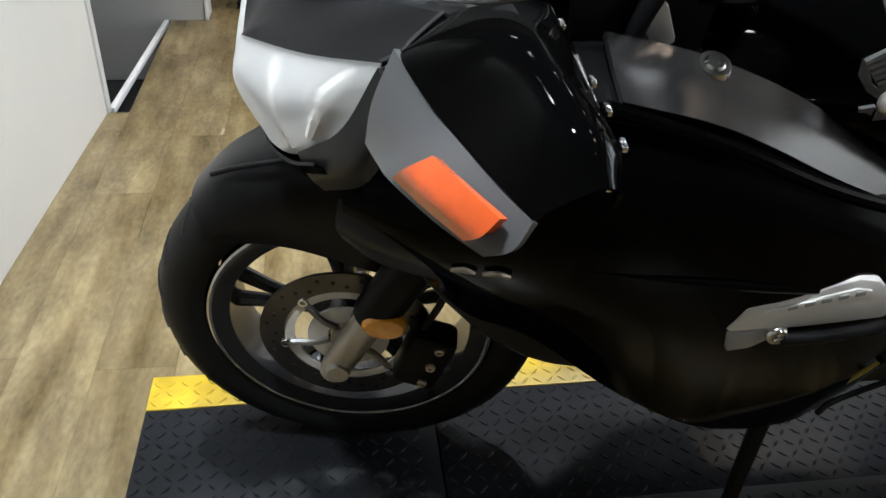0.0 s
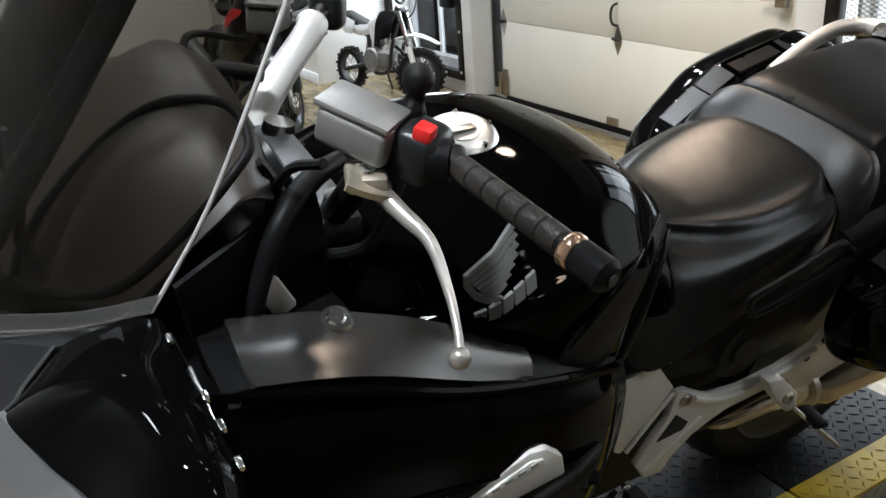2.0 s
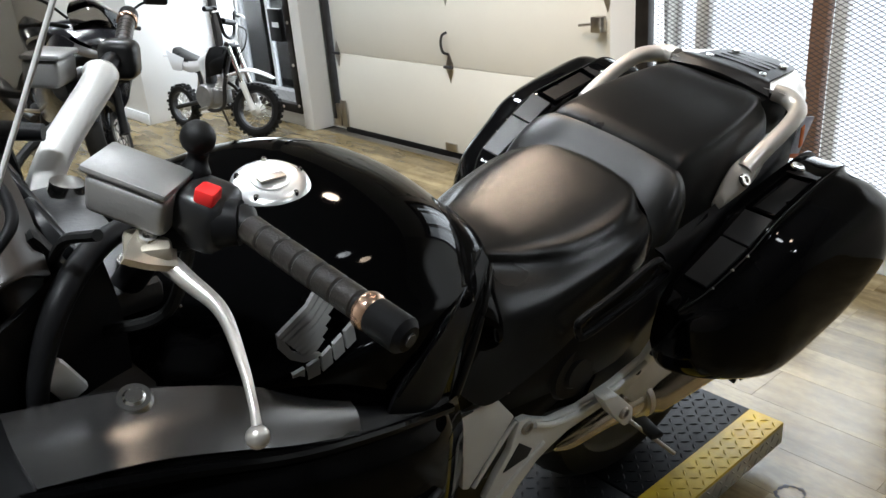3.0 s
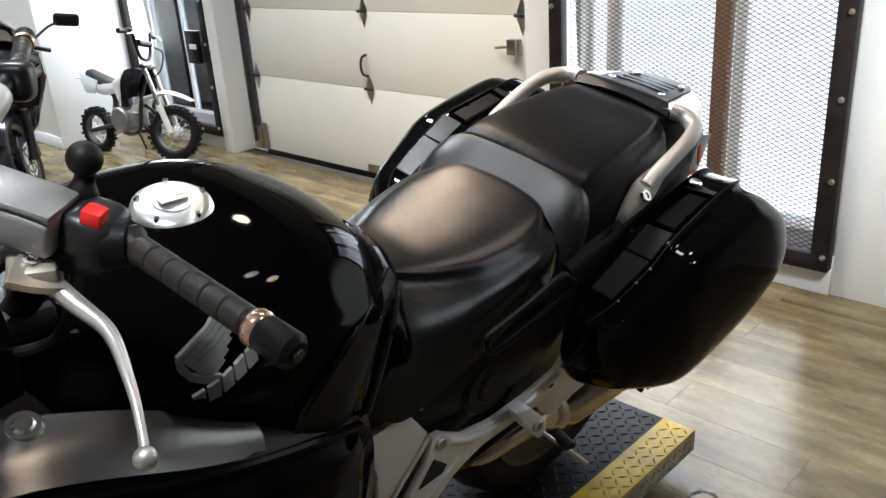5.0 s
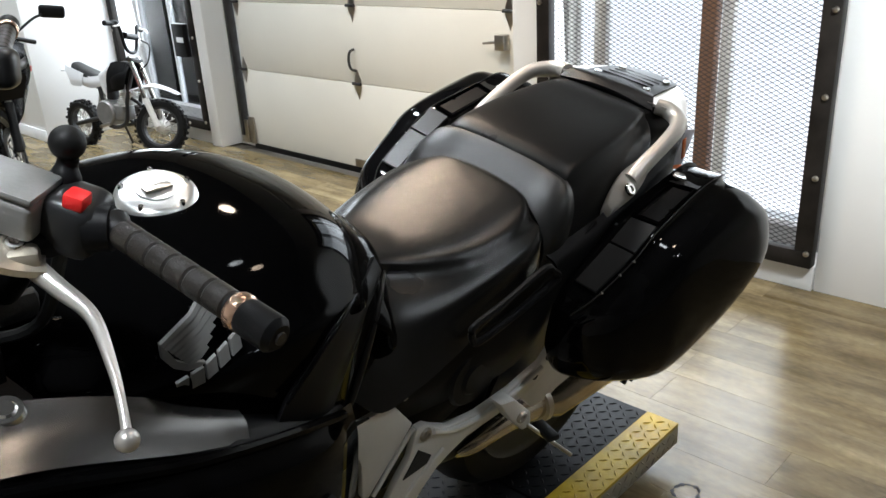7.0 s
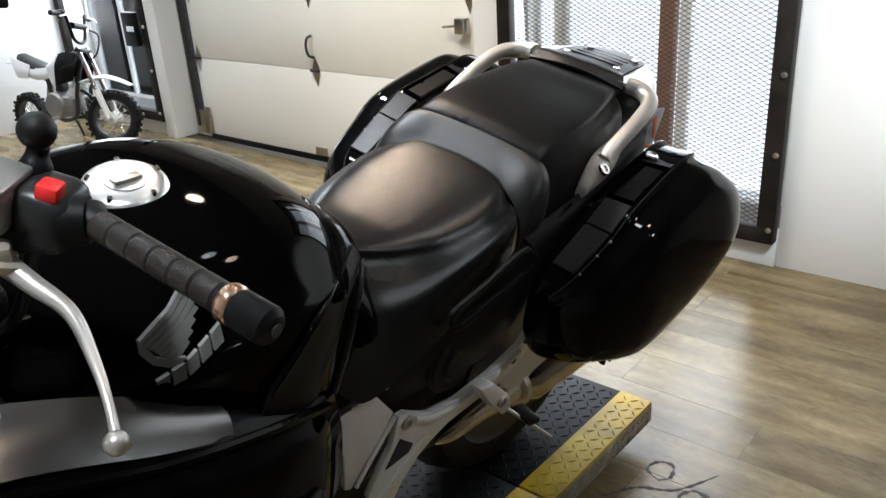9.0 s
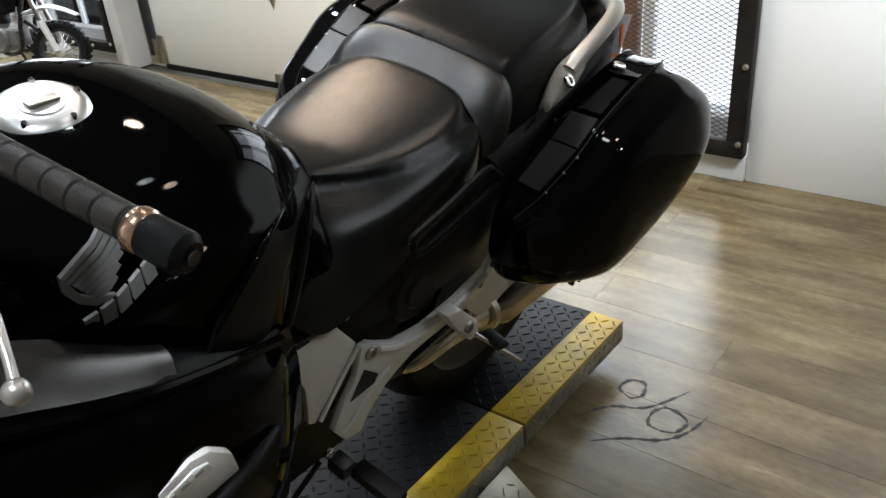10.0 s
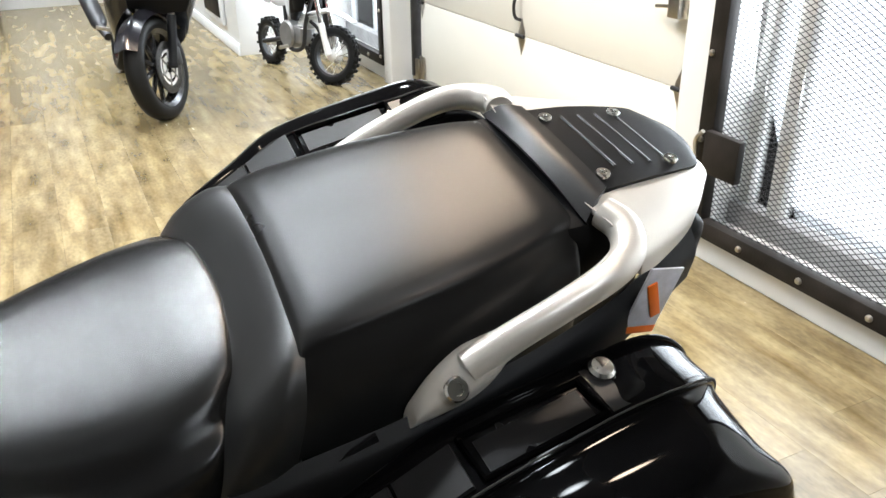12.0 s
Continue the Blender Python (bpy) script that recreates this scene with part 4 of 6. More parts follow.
part("pocket_lock", lathe([(0.001, -0.004), (0.008, -0.004), (0.010, -0.002), (0.015, -0.002), (0.017, 0.004)], 24, Matrix.Translation((.280, -.232, .9765)) @ Matrix.Rotation(radians(-76), 4, "X")), CHROME, glid)
both("fairing_top", patch([[(.15, -.20, .990), (.15, -.25, .984), (.155, -.292, .966)], [(.28, -.205, .968), (.28, -.26, .954), (.28, -.298, .936)], [(.40, -.232, .92), (.40, -.27, .902), (.40, -.298, .882)], [(.52, -.25, .852), (.52, -.268, .845), (.52, -.286, .832)], [(.66, -.22, .772), (.67, -.232, .765), (.67, -.246, .757)]], 26, 10, 0.006), PLASTIC, moto)
both("fairing_rim", T([(.165, -.292, .975), (.28, -.300, .937), (.40, -.300, .882), (.52, -.288, .834), (.66, -.25, .765)], 0.007, 8, 24), GLOSS, moto)
both("inner_cowl", patch([[(.14, -.215, 1.05), (.15, -.21, .97), (.16, -.2, .9)], [(.22, -.19, 1.075), (.23, -.18, .98), (.24, -.17, .9)], [(.30, -.13, 1.085), (.31, -.14, 1.0), (.31, -.14, .92)]], 10, 10, 0.006), PLASTIC, moto)
both("cowl_lip", T([(.335, -.12, 1.085), (.29, -.15, 1.085), (.245, -.185, 1.065), (.215, -.2, 1.01), (.205, -.205, .96)], [0.010, 0.012, 0.012, 0.010, 0.008], 10, 24), PLASTIC, moto)

# nose, headlight and mirrors
N0 = [(-.165, 0, .872), (-.161, -.04, .890), (-.153, -.08, .912), (-.090, -.175, .953), (-.022, -.238, .984)]
N1 = [(-.116, 0, .948), (-.114, -.05, .940), (-.105, -.095, .940), (-.055, -.17, .968), (.006, -.222, .996)]
N2 = [(-.060, 0, 1.042), (-.068, -.05, 1.000), (-.067, -.095, .974), (-.004, -.142, .986), (.036, -.188, 1.002)]
N3 = [(-.01, 0, 1.060), (-.02, -.05, 1.020), (-.015, -.09, 1.000), (.05, -.15, .995), (.11, -.20, 1.005)]
H1 = [(-.178, 0, .835), (-.175, -.05, .848), (-.166, -.09, .858), (-.112, -.185, .898), (-.036, -.238, .956)]
H2 = [(-.155, 0, .785), (-.150, -.05, .79), (-.138, -.11, .800), (-.104, -.174, .832), (-.056, -.228, .905)]


def rev(*rows):
    return [[tuple(q) for q in reversed(r)] for r in rows]


def inward(row, d, dz=0.0):
    return [(x + d, y * 0.93, z + dz) for x, y, z in row]


mp("nose_panel", patch(rev(N0, N1, N2), 16, 40, 0.004, True), PLASTIC)
mp("nose_seam", T([tuple(Vector(q) + Vector((-0.001, -0.001, 0.002))) for q in (N0[4], (-.002, -.234, .993), N1[4], N2[4])], 0.0022, 6, 14), MATBLK)
hl = mp("headlight", patch(rev(inward(N0, .03, -.006), inward(H1, .045), inward(H2, .03, .008)), 14, 32, 0.003, True), REFLECTOR, "clear headlight, hazed white for the room's reflection, with pale reflector bowls")
part("lens", patch(rev(N0, H1, H2), 16, 40, 0.003, True), LENS, hl).visible_shadow = False
for s in (-1, 1):
    for row, r in (((N0[2], H1[2], H2[2]), .0030), ((N0[1], H1[1], H2[2]), .0022), ((N0[2], N0[3], N0[4]), .003), ((H2[1], H2[2], H2[3]), .003)):
        part("reflector_rib", T([(x + .016, -s * y * .95, z) for x, y, z in row], r, 10, 16), REFLECTOR, hl)
for s in (-1, 1):
    part("reflector_bowl", lathe([(0.012, 0.03), (0.03, 0.02), (0.045, 0.0), (0.052, -0.03), (0.054, -0.034), (0.048, -0.004), (0.03, 0.028)], 28, Matrix.Translation((-.106, s * .118, .868)) @ Matrix.Rotation(radians(-70 if s < 0 else -110), 4, "Z") @ Matrix.Scale(.72, 4)), CHROME, hl)
    part("bulb", lathe([(0.001, -0.02), (0.008, -0.018), (0.009, 0.01), (0.012, 0.03)], 16, Matrix.Translation((-.112, s * .118, .868)) @ Matrix.Rotation(radians(-70 if s < 0 else -110), 4, "Z") @ Matrix.Scale(.72, 4)), WHITEP, hl)
    part("divider", T([(-.115, s * .135, .925), (-.12, s * .155, .885), (-.105, s * .17, .84)], [0.006, 0.010, 0.006], 8, 10), WHITEP, hl)
    part("divider", T([(-.04, s * .215, .965), (-.07, s * .20, .92), (-.088, s * .20, .875)], [0.005, 0.012, 0.006], 8, 10), WHITEP, hl)
both("headlight_bezel", patch([[(-.104, -.176, .836), (-.094, -.192, .818), (-.078, -.192, .796)], [(-.060, -.229, .905), (-.048, -.252, .886), (-.036, -.252, .860)], [(-.026, -.242, .982), (-.014, -.266, .968), (-.006, -.264, .935)]], 14, 12, 0.008), SATINDK, moto)
mp("chin_panel", patch([[(-.155, 0, .783), (-.14, -.1, .794), (-.113, -.17, .822), (-.085, -.215, .855)], [(-.10, 0, .765), (-.10, -.1, .77), (-.08, -.17, .79), (-.05, -.22, .83)], [(-.02, 0, .76), (-.02, -.1, .76), (-.01, -.17, .77), (0.0, -.23, .80)]], 10, 20, 0.004), GLOSS)
# mirror pods
pod = patch([[(-.004, -.236, .994), (.038, -.192, 1.003), (.080, -.205, 1.022), (.118, -.226, 1.034), (.128, -.235, 1.005)], [(-.010, -.268, 1.010), (.032, -.282, 1.040), (.082, -.290, 1.052), (.124, -.292, 1.030), (.132, -.292, 1.000)], [(.012, -.317, .996), (.048, -.325, 1.042), (.090, -.332, 1.056), (.128, -.332, 1.028), (.134, -.330, 1.000)], [(.030, -.352, .994), (.064, -.360, 1.044), (.098, -.366, 1.056), (.130, -.364, 1.028), (.136, -.362, 1.000)], [(.050, -.407, .998), (.078, -.412, 1.040), (.106, -.416, 1.050), (.132, -.412, 1.030), (.136, -.41, 1.002)], [(.068, -.446, .997), (.092, -.449, 1.018), (.114, -.449, 1.028), (.130, -.440, 1.014), (.132, -.436, .998)]], 28, 26, 0.004)
podr = flip(pod)
strip = patch([[(-.014, -.262, 1.014), (-.032, -.268, .966), (-.038, -.266, .920)], [(.008, -.315, .998), (-.012, -.320, .966), (-.030, -.306, .932)], [(.026, -.349, .994), (-.001, -.356, .966), (-.020, -.340, .940)], [(.047, -.406, .998), (.026, -.414, .972), (.010, -.398, .950)], [(.068, -.450, .999), (.056, -.454, .976), (.040, -.440, .956)]], 22, 16, 0.006)
stripr = flip(strip)
amber = patch([[(-.021, -.339, .947), (-.014, -.357, .972), (.006, -.368, .994)], [(.000, -.383, .955), (.008, -.402, .978), (.024, -.406, .999)], [(.024, -.427, .964), (.033, -.441, .982), (.044, -.443, 1.001)]], 12, 12, 0.008)
for v in amber.verts:
    v.co.x += 0.002
    v.co.y -= 0.004
amberr = flip(amber)
for bms in ((pod, strip, amber, -1), (podr, stripr, amberr, 1)):
    mir = mp("mirror_pod", bms[0], GLOSS, "glossy black mirror housing")
    part("signal_bezel", bms[1], BEZEL, mir, "satin grey signal bezel")
    part("turn_signal", bms[2], AMBER, mir, "orange turn signal lens")
    part("mirror_glass", B((.129, bms[3] * .355, 1.012), (.004, .13, .03), 0.001), CHROME, mir)
    part("mirror_arm", patch([[(.03, bms[3] * .23, .99), (.03, bms[3] * .28, 1.0)], [(.08, bms[3] * .22, 1.03), (.08, bms[3] * .29, 1.05)], [(.13, bms[3] * .21, 1.0), (.13, bms[3] * .29, 1.02)]], 8, 6, 0.01), PLASTIC, mir)
# small chrome pieces stand in for the highlights along the pod's edge
for c in ((.121, -.262, 1.036), (.130, -.335, 1.032), (.132, -.372, 1.034), (.133, -.412, 1.034)):
    mp("trim_clip", B(c, (.005, .012, .005), 0.001), CHROME)
# windscreen and cockpit
SCR = [[(.116, -.222, 1.038), (.056, -.174, 1.005), (.000, -.136, .992), (-.066, -.094, .982), (-.070, -.045, 1.012), (-.062, 0, 1.050)],
       [(.172, -.220, 1.118), (.11, -.185, 1.100), (.04, -.13, 1.088), (-.01, -.08, 1.082), (-.032, -.04, 1.088), (-.038, 0, 1.094)],
       [(.224, -.214, 1.213), (.16, -.168, 1.215), (.10, -.11, 1.206), (.055, -.06, 1.200), (.032, -.03, 1.198), (.026, 0, 1.197)],
       [(.31, -.18, 1.36), (.25, -.13, 1.385), (.20, -.085, 1.398), (.165, -.045, 1.402), (.15, -.02, 1.402), (.14, 0, 1.402)]]
scr = mp("windscreen", patch(SCR, 24, 36, 0.004, True), SCREEN, "smoked clear windscreen")
scr.visible_shadow = False
mp("screen_band", patch([[tuple(Vector(a).lerp(Vector(b), f) + Vector((-.003, -.002, .001))) for a, b in zip(SCR[0], SCR[1])] for f in (0, .1, .2)], 6, 36, 0.001, True), SCREENBAND)
both("screen_edge", T([SCR[0][0], SCR[1][0], SCR[2][0], SCR[3][0]], 0.0022, 8, 24), SCREENEDGE, moto)
mp("screen_edge", T(SCR[0] + [(x, -y, z) for x, y, z in reversed(SCR[0][:-1])], 0.0018, 8, 30), SCREENEDGE)
mp("screen_base", patch(rev(N2, N3), 8, 24, 0.004, True), SATIN)
mp("dash_hood", patch([[(.07, -.16, .975), (.03, -.10, .985), (.0, 0, .995)], [(.13, -.185, 1.04), (.12, -.11, 1.105), (.115, 0, 1.115)], [(.21, -.185, 1.10), (.21, -.11, 1.15), (.21, 0, 1.165)], [(.25, -.165, 1.085), (.255, -.10, 1.13), (.255, 0, 1.145)]], 16, 28, 0.005, True), DASHM, "brown-black dashboard hood under the screen")
mp("dash_rim", T([(.012, -.062, .998), (.045, -.125, 1.012), (.095, -.180, 1.040), (.150, -.196, 1.085), (.205, -.188, 1.130), (.232, -.165, 1.150), (.225, -.11, 1.165), (.17, -.06, 1.150), (.10, -.045, 1.100), (.04, -.045, 1.040), (.012, -.062, .998)], 0.005, 10, 70), PLASTIC)
mp("instrument_panel", B((.262, 0, 1.07), (.02, .30, .10), 0.012, Matrix.Rotation(radians(-25), 3, "Y")), PLASTIC)
for y in (-.085, 0, .085):
    mp("gauge", lathe([(0.001, -0.004), (0.034, -0.004), (0.037, -0.008), (0.040, -0.006), (0.040, 0.01)], 28, Matrix.Translation((.276, y, 1.075)) @ Matrix.Rotation(radians(-25), 4, "Y") @ Matrix.Rotation(radians(90), 4, "Z")), SATIN)
mp("screen_rail", T([(-.034, -.080, 1.008), (-.026, -.082, 1.018), (.028, -.080, 1.088), (.085, -.076, 1.160), (.165, -.068, 1.265), (.20, -.065, 1.31)], [0.006, 0.013, 0.014, 0.014, 0.013, 0.008], 14, 26), PLASTIC, "thick black screen rail")
both("screen_bracket", T([(.04, -.09, 1.02), (.03, -.085, 1.05), (.04, -.08, 1.09)], 0.005, 8, 8), PLASTIC, moto)

# handlebars
mp("triple_clamp", B((.325, 0, 1.0), (.07, .26, .035), 0.012), DARKMETAL)


def bar_side(s):
    if s < 0:
        riser = [(.325, -.10, 1.0), (.335, -.13, 1.04), (.352, -.19, 1.13), (.36, -.215, 1.158)]
        g0, g1 = (.368, -.285, 1.160), (.391, -.425, 1.150)
        res, sw = (.310, -.233, 1.176), (.352, -.262, 1.160)
        lev = [(.308, -.256, 1.137), (.319, -.29, 1.124), (.327, -.33, 1.115), (.317, -.38, 1.103), (.308, -.41, 1.093), (.303, -.424, 1.084)]
    else:
        riser = [(.285, .125, .935), (.308, .14, .970), (.352, .155, 1.040), (.425, .195, 1.098), (.437, .21, 1.106)]
        g0, g1 = (.495, .29, 1.105), (.55, .41, 1.10)
        res, sw = (.382, .225, 1.116), (.482, .265, 1.100)
        lev = [(.425, .25, 1.070), (.445, .285, 1.07), (.47, .33, 1.065), (.485, .375, 1.05), (.48, .408, 1.04), (.48, .424, 1.035)]
    # the near riser matches the silver one; its shade is put in as black
    bar = mp("handlebar", T(riser, [0.021] + [0.020] * (len(riser) - 2) + [0.022], 20, 24) if s > 0 else T(riser, 0.016, 16, 20), ALU if s > 0 else PLASTIC, "silver cast handlebar" if s > 0 else "handlebar riser coloured black for its shade")
    g0, g1 = Vector(g0), Vector(g1)
    d = (g1 - g0).normalized()
    grip = part("grip", T([g0, g0 + d * 0.004, g0 + d * 0.012, g1], [0.0150, 0.016, 0.0110, 0.0108], 24), RUBBER, bar)
    for k in range(6):
        c = g0 + (g1 - g0) * (0.17 + 0.146 * k)
        part("grip_rib", T([c - d * 0.0098, c - d * 0.0085, c + d * 0.0085, c + d * 0.0098], [0.0108, 0.0119, 0.0119, 0.0108], 20), GRIPM, grip)
    part("weight_ring", T([g1, g1 + d * 0.003, g1 + d * 0.009, g1 + d * 0.011], [0.0135, 0.0150, 0.0150, 0.0135], 28), COPPER, bar, "copper-coloured ring")
    part("bar_end", T([g1 + d * 0.010, g1 + d * 0.013, g1 + d * 0.040, g1 + d * 0.045], [0.0132, 0.0142, 0.0145, 0.0100], 16), PLASTIC, bar)
    part("end_screw", T([g1 + d * 0.043, g1 + d * 0.047], 0.005, 12), DARKMETAL, bar)
    part("bar_tube", T([riser[-1], g0], 0.012, 14), PLASTIC, bar)
    box_m = Matrix.Rotation(radians(54 * s), 3, "Z") @ Matrix.Rotation(radians(11), 3, "Y")
    r = part("reservoir", B(res, (.068, .043, .034), 0.006, box_m, 3), DARKALU, bar, "grey cast fluid reservoir")
    part("reservoir_lid", B(Vector(res) + Vector((.003, 0, .0205)), (.072, .047, .007), 0.003, box_m), DARKALU, r)
    part("master_cylinder", T([Vector(res) + Vector((.01, s * .015, -.032)), Vector(sw) + Vector((-.012, 0, -.012))], [0.017, 0.014], 14), PLASTIC, bar)
    part("switch_housing", B(sw, (.046, .05, .052), 0.013, box_m, 3), SATIN, bar)
    part("switch_collar", T([Vector(sw) + d * 0.015, g0 + d * 0.004], [0.021, 0.0185], 18), PLASTIC, bar)
    if s < 0:
        part("switch_button", B(Vector(sw) + Vector((-.004, -.016, .026)), (.017, .017, .014), 0.003, box_m), RED, bar, "bright red switch")
        st = part("ball_mount", T([Vector((.350, -.240, 1.158)), Vector((.354, -.240, 1.178)), Vector((.356, -.240, 1.188)), Vector((.359, -.239, 1.197)), Vector((.361, -.239, 1.203))], [0.014, 0.012, 0.0125, 0.0085, 0.0085], 16, 18), PLASTIC, bar, "black ball mount")
        bb = bmesh.new()
        bmesh.ops.create_uvsphere(bb, u_segments=22, v_segments=14, radius=0.0142)
        bb.transform(Matrix.Translation((.362, -.238, 1.215)))
        part("ball", bb, RUBBER, st)
    part("perch_arm", patch([[Vector(lev[0]) + Vector(q) for q in r] for r in ([(-.030, .022 * s, .016), (-.012, -.002 * s, .020), (.008, -.022 * s, .014)], [(-.012, .026 * s, .006), (.002, .004 * s, .010), (.018, -.016 * s, .004)], [(.008, .028 * s, -.002), (.014, .012 * s, .002), (.024, -.004 * s, -.002)])], 10, 10, 0.007), GOLDALU, bar)
    part("lever_perch", B(Vector(lev[0]) + Vector((-.004, 0, .006)), (.036, .038, .016), 0.005, Matrix.Rotation(radians(20 * s), 3, "Z")), GOLDALU, bar)
    bolt("pivot_bolt", Vector(lev[0]) + Vector((-.004, -.004, .014)), 0.008, CHROME, bar, (0, -.25, .97))
    lv = part("lever", T(lev, [0.0095, 0.0080, 0.0060, 0.0042, 0.0034, 0.0038], 12, 36), LEVERM, bar, "bare aluminium lever with ball end")
    bb = bmesh.new()
    bmesh.ops.create_uvsphere(bb, u_segments=18, v_segments=12, radius=0.0088)
    bb.transform(Matrix.Translation(Vector(lev[-1]) + Vector((-.002, s * .004, -.006))))
    part("lever_ball", bb, LEVERM, lv)
    part("cable", T([Vector(sw) + Vector((-.01, -.01 * s, -.025)), Vector((.33, s * .2, 1.03)), Vector((.28, s * .14, .99)), Vector((.24, s * .10, .95))], 0.006, 8, 20), RUBBER, bar)
    part("cable", T([Vector(res) + Vector((-.035, 0, -.025)), Vector((.26, s * .18, 1.12)), Vector((.255, s * .12, 1.04)), Vector((.26, s * .10, .96))], 0.005, 8, 20), RUBBER, bar)


bar_side(-1)
bar_side(1)
mp("fork_cap", T([(.338, -.10, 1.0), (.345, -.10, 1.028)], [0.024, 0.02], 20), CHROME)
mp("fork_cap", T([(.338, .10, 1.0), (.345, .10, 1.028)], [0.024, 0.02], 20), CHROME)
mp("steering_cover", B((.234, -.192, .992), (.026, .012, .046), 0.005, Matrix.Rotation(radians(-25), 3, "Y")), WHITEP, "pale bracket beside the steering head")

# crash wing
WING = [(.347, .701), (.357, .742), (.41, .760), (.468, .782), (.492, .777), (.519, .750), (.528, .714), (.43, .703)]
wing = mp("crash_wing", plate(WING, -.305, .026, .005), WHITEP, "pale silver crash guard with a round cap")
part("guard_step", plate([(.376, .737), (.412, .750), (.468, .770), (.486, .766), (.492, .752), (.42, .740)], -.330, .004, .0015), WHITEP, wing)
for k in range(5):
    part("bar", B((.405 + .017 * k, -.3345, .7455 + .0045 * k), (.011, .002, .007), 0.0008, Matrix.Rotation(radians(-14), 3, "Y")), GUARDGREY, wing)
# the step's shade is put in as a darker grey than the guard
part("guard_foot", plate([(.350, .699), (.40, .702), (.402, .682), (.385, .668), (.360, .664)], -.306, .024, .003), GUARDGREY, wing, "lower step coloured grey for its shade")
bolt("guard_cap", (.405, -.334, .698), 0.013, CHROME, wing)
mp("guard_rail", T([(.412, -.336, .694), (.46, -.338, .698), (.53, -.334, .708), (.60, -.306, .700)], [0.008, 0.0085, 0.0085, 0.006], 10, 20), PLASTIC)

# frame, footrests, side cover, exhaust, rear wheel
fr = mp("frame_plate", plate([(.660, .715), (.672, .700), (.695, .672), (.730, .650), (.773, .649), (.816, .650), (.868, .580), (.853, .557), (.806, .496), (.782, .466), (.768, .475), (.765, .515), (.760, .555), (.742, .600), (.706, .645), (.676, .676)], -.176, .012, .003), ALU, "satin silver cast frame plate")
part("frame_edge", T([(.868, -.19, .572), (.835, -.19, .53), (.79, -.19, .468)], 0.004, 8, 10), ALU, fr)
tri = [(.872, .572), (.892, .570), (.912, .555), (.955, .528), (1.03, .516), (1.12, .522), (1.208, .542), (1.245, .585), (1.270, .560), (1.268, .535), (1.236, .508), (1.175, .478), (1.09, .474), (1.01, .470), (.968, .455), (.938, .440), (.900, .402), (.884, .372), (.845, .378), (.815, .425), (.836, .470), (.862, .510)]
pegf = mp("footrest_bracket", plate(tri, -.182, .014, .003), ALU, "satin silver footrest bracket")
# a black sheet on the bracket stands in for the dark opening
part("opening", plate([(.880, .520), (.914, .488), (.905, .473), (.850, .470)], -.1965, .002, .0), MATBLK, pegf)
part("rib", T([(.838, -.198, .405), (.885, -.198, .445), (.945, -.198, .485)], 0.004, 8, 10), ALU, pegf)
part("rib", T([(.91, -.198, .545), (.96, -.198, .518), (1.03, -.198, .505), (1.12, -.198, .510), (1.21, -.198, .532)], 0.006, 8, 18), ALU, pegf)
bolt("frame_bolt", (.893, -.196, .548), 0.013, STEEL, pegf)
for c in ((1.19, -.197, .520), (1.228, -.197, .548)):
    bolt("bracket_bolt", c, 0.008, DARKMETAL, pegf)
hs = mp("heel_plate", plate([(1.17, .47), (1.23, .505), (1.30, .555), (1.36, .50), (1.41, .42), (1.42, .36), (1.34, .340), (1.265, .37)], -.168, .008, .003), ALU, "satin silver rear bracket plate")
pb = mp("passenger_footrest", plate([(1.04, .556), (1.083, .545), (1.145, .48), (1.155, .44), (1.13, .442), (1.085, .492)], -.205, .03, .004), ALU)
bolt("footrest_bolt", (1.112, -.237, .488), 0.012, STEEL, pb)
part("rubber_pad", B((1.166, -.262, .440), (.028, .060, .013), 0.005, Matrix.Rotation(radians(-10), 3, "X") @ Matrix.Rotation(radians(-18), 3, "Z")), RUBBER, pb)
part("pin", T([(1.14, -.236, .452), (1.19, -.315, .402)], 0.004, 8), STEEL, pb)
rb = mp("rider_footrest", B((.815, -.215, .36), (.03, .04, .03), 0.005), DARKMETAL)
part("rubber_pad", B((.835, -.28, .35), (.036, .10, .024), 0.007), RUBBER, rb)
bolt("footrest_bolt", (.80, -.20, .39), 0.010, CHROME, rb)
part("gear_lever", T([(.79, -.19, .37), (.70, -.20, .33), (.66, -.22, .33)], 0.005, 8, 10), PLASTIC, rb)
side = patch([[(.80, -.165, .655), (.82, -.165, .61), (.84, -.16, .57)], [(.95, -.180, .685), (.95, -.185, .63), (.95, -.17, .565)], [(1.10, -.205, .735), (1.10, -.215, .66), (1.10, -.195, .58)], [(1.20, -.20, .78), (1.22, -.205, .70), (1.22, -.19, .64)], [(1.30, -.19, .825), (1.32, -.195, .76), (1.33, -.18, .69)]], 26, 18, 0.004)
both("side_cover", side, PLASTIC, moto)
mp("cover_frame", T([(.951, -.214, .744), (.956, -.214, .730), (.974, -.215, .715), (1.06, -.220, .738), (1.150, -.221, .764), (1.158, -.221, .777), (1.138, -.221, .793), (1.115, -.220, .804), (1.03, -.218, .776), (.96, -.214, .754), (.951, -.214, .744)], 0.0065, 8, 60), PLASTIC)
both("tail_cover", patch([[(1.16, -.185, .80), (1.17, -.205, .785), (1.18, -.212, .75)], [(1.35, -.18, .83), (1.35, -.20, .815), (1.35, -.205, .78)], [(1.55, -.165, .885), (1.55, -.18, .87), (1.55, -.185, .83)], [(1.70, -.11, .92), (1.70, -.13, .90), (1.70, -.13, .86)]], 20, 10, 0.005), PLASTIC, moto)
mp("tail_end", B((1.71, 0, .885), (.05, .22, .07), 0.018, seg=3), PLASTIC)
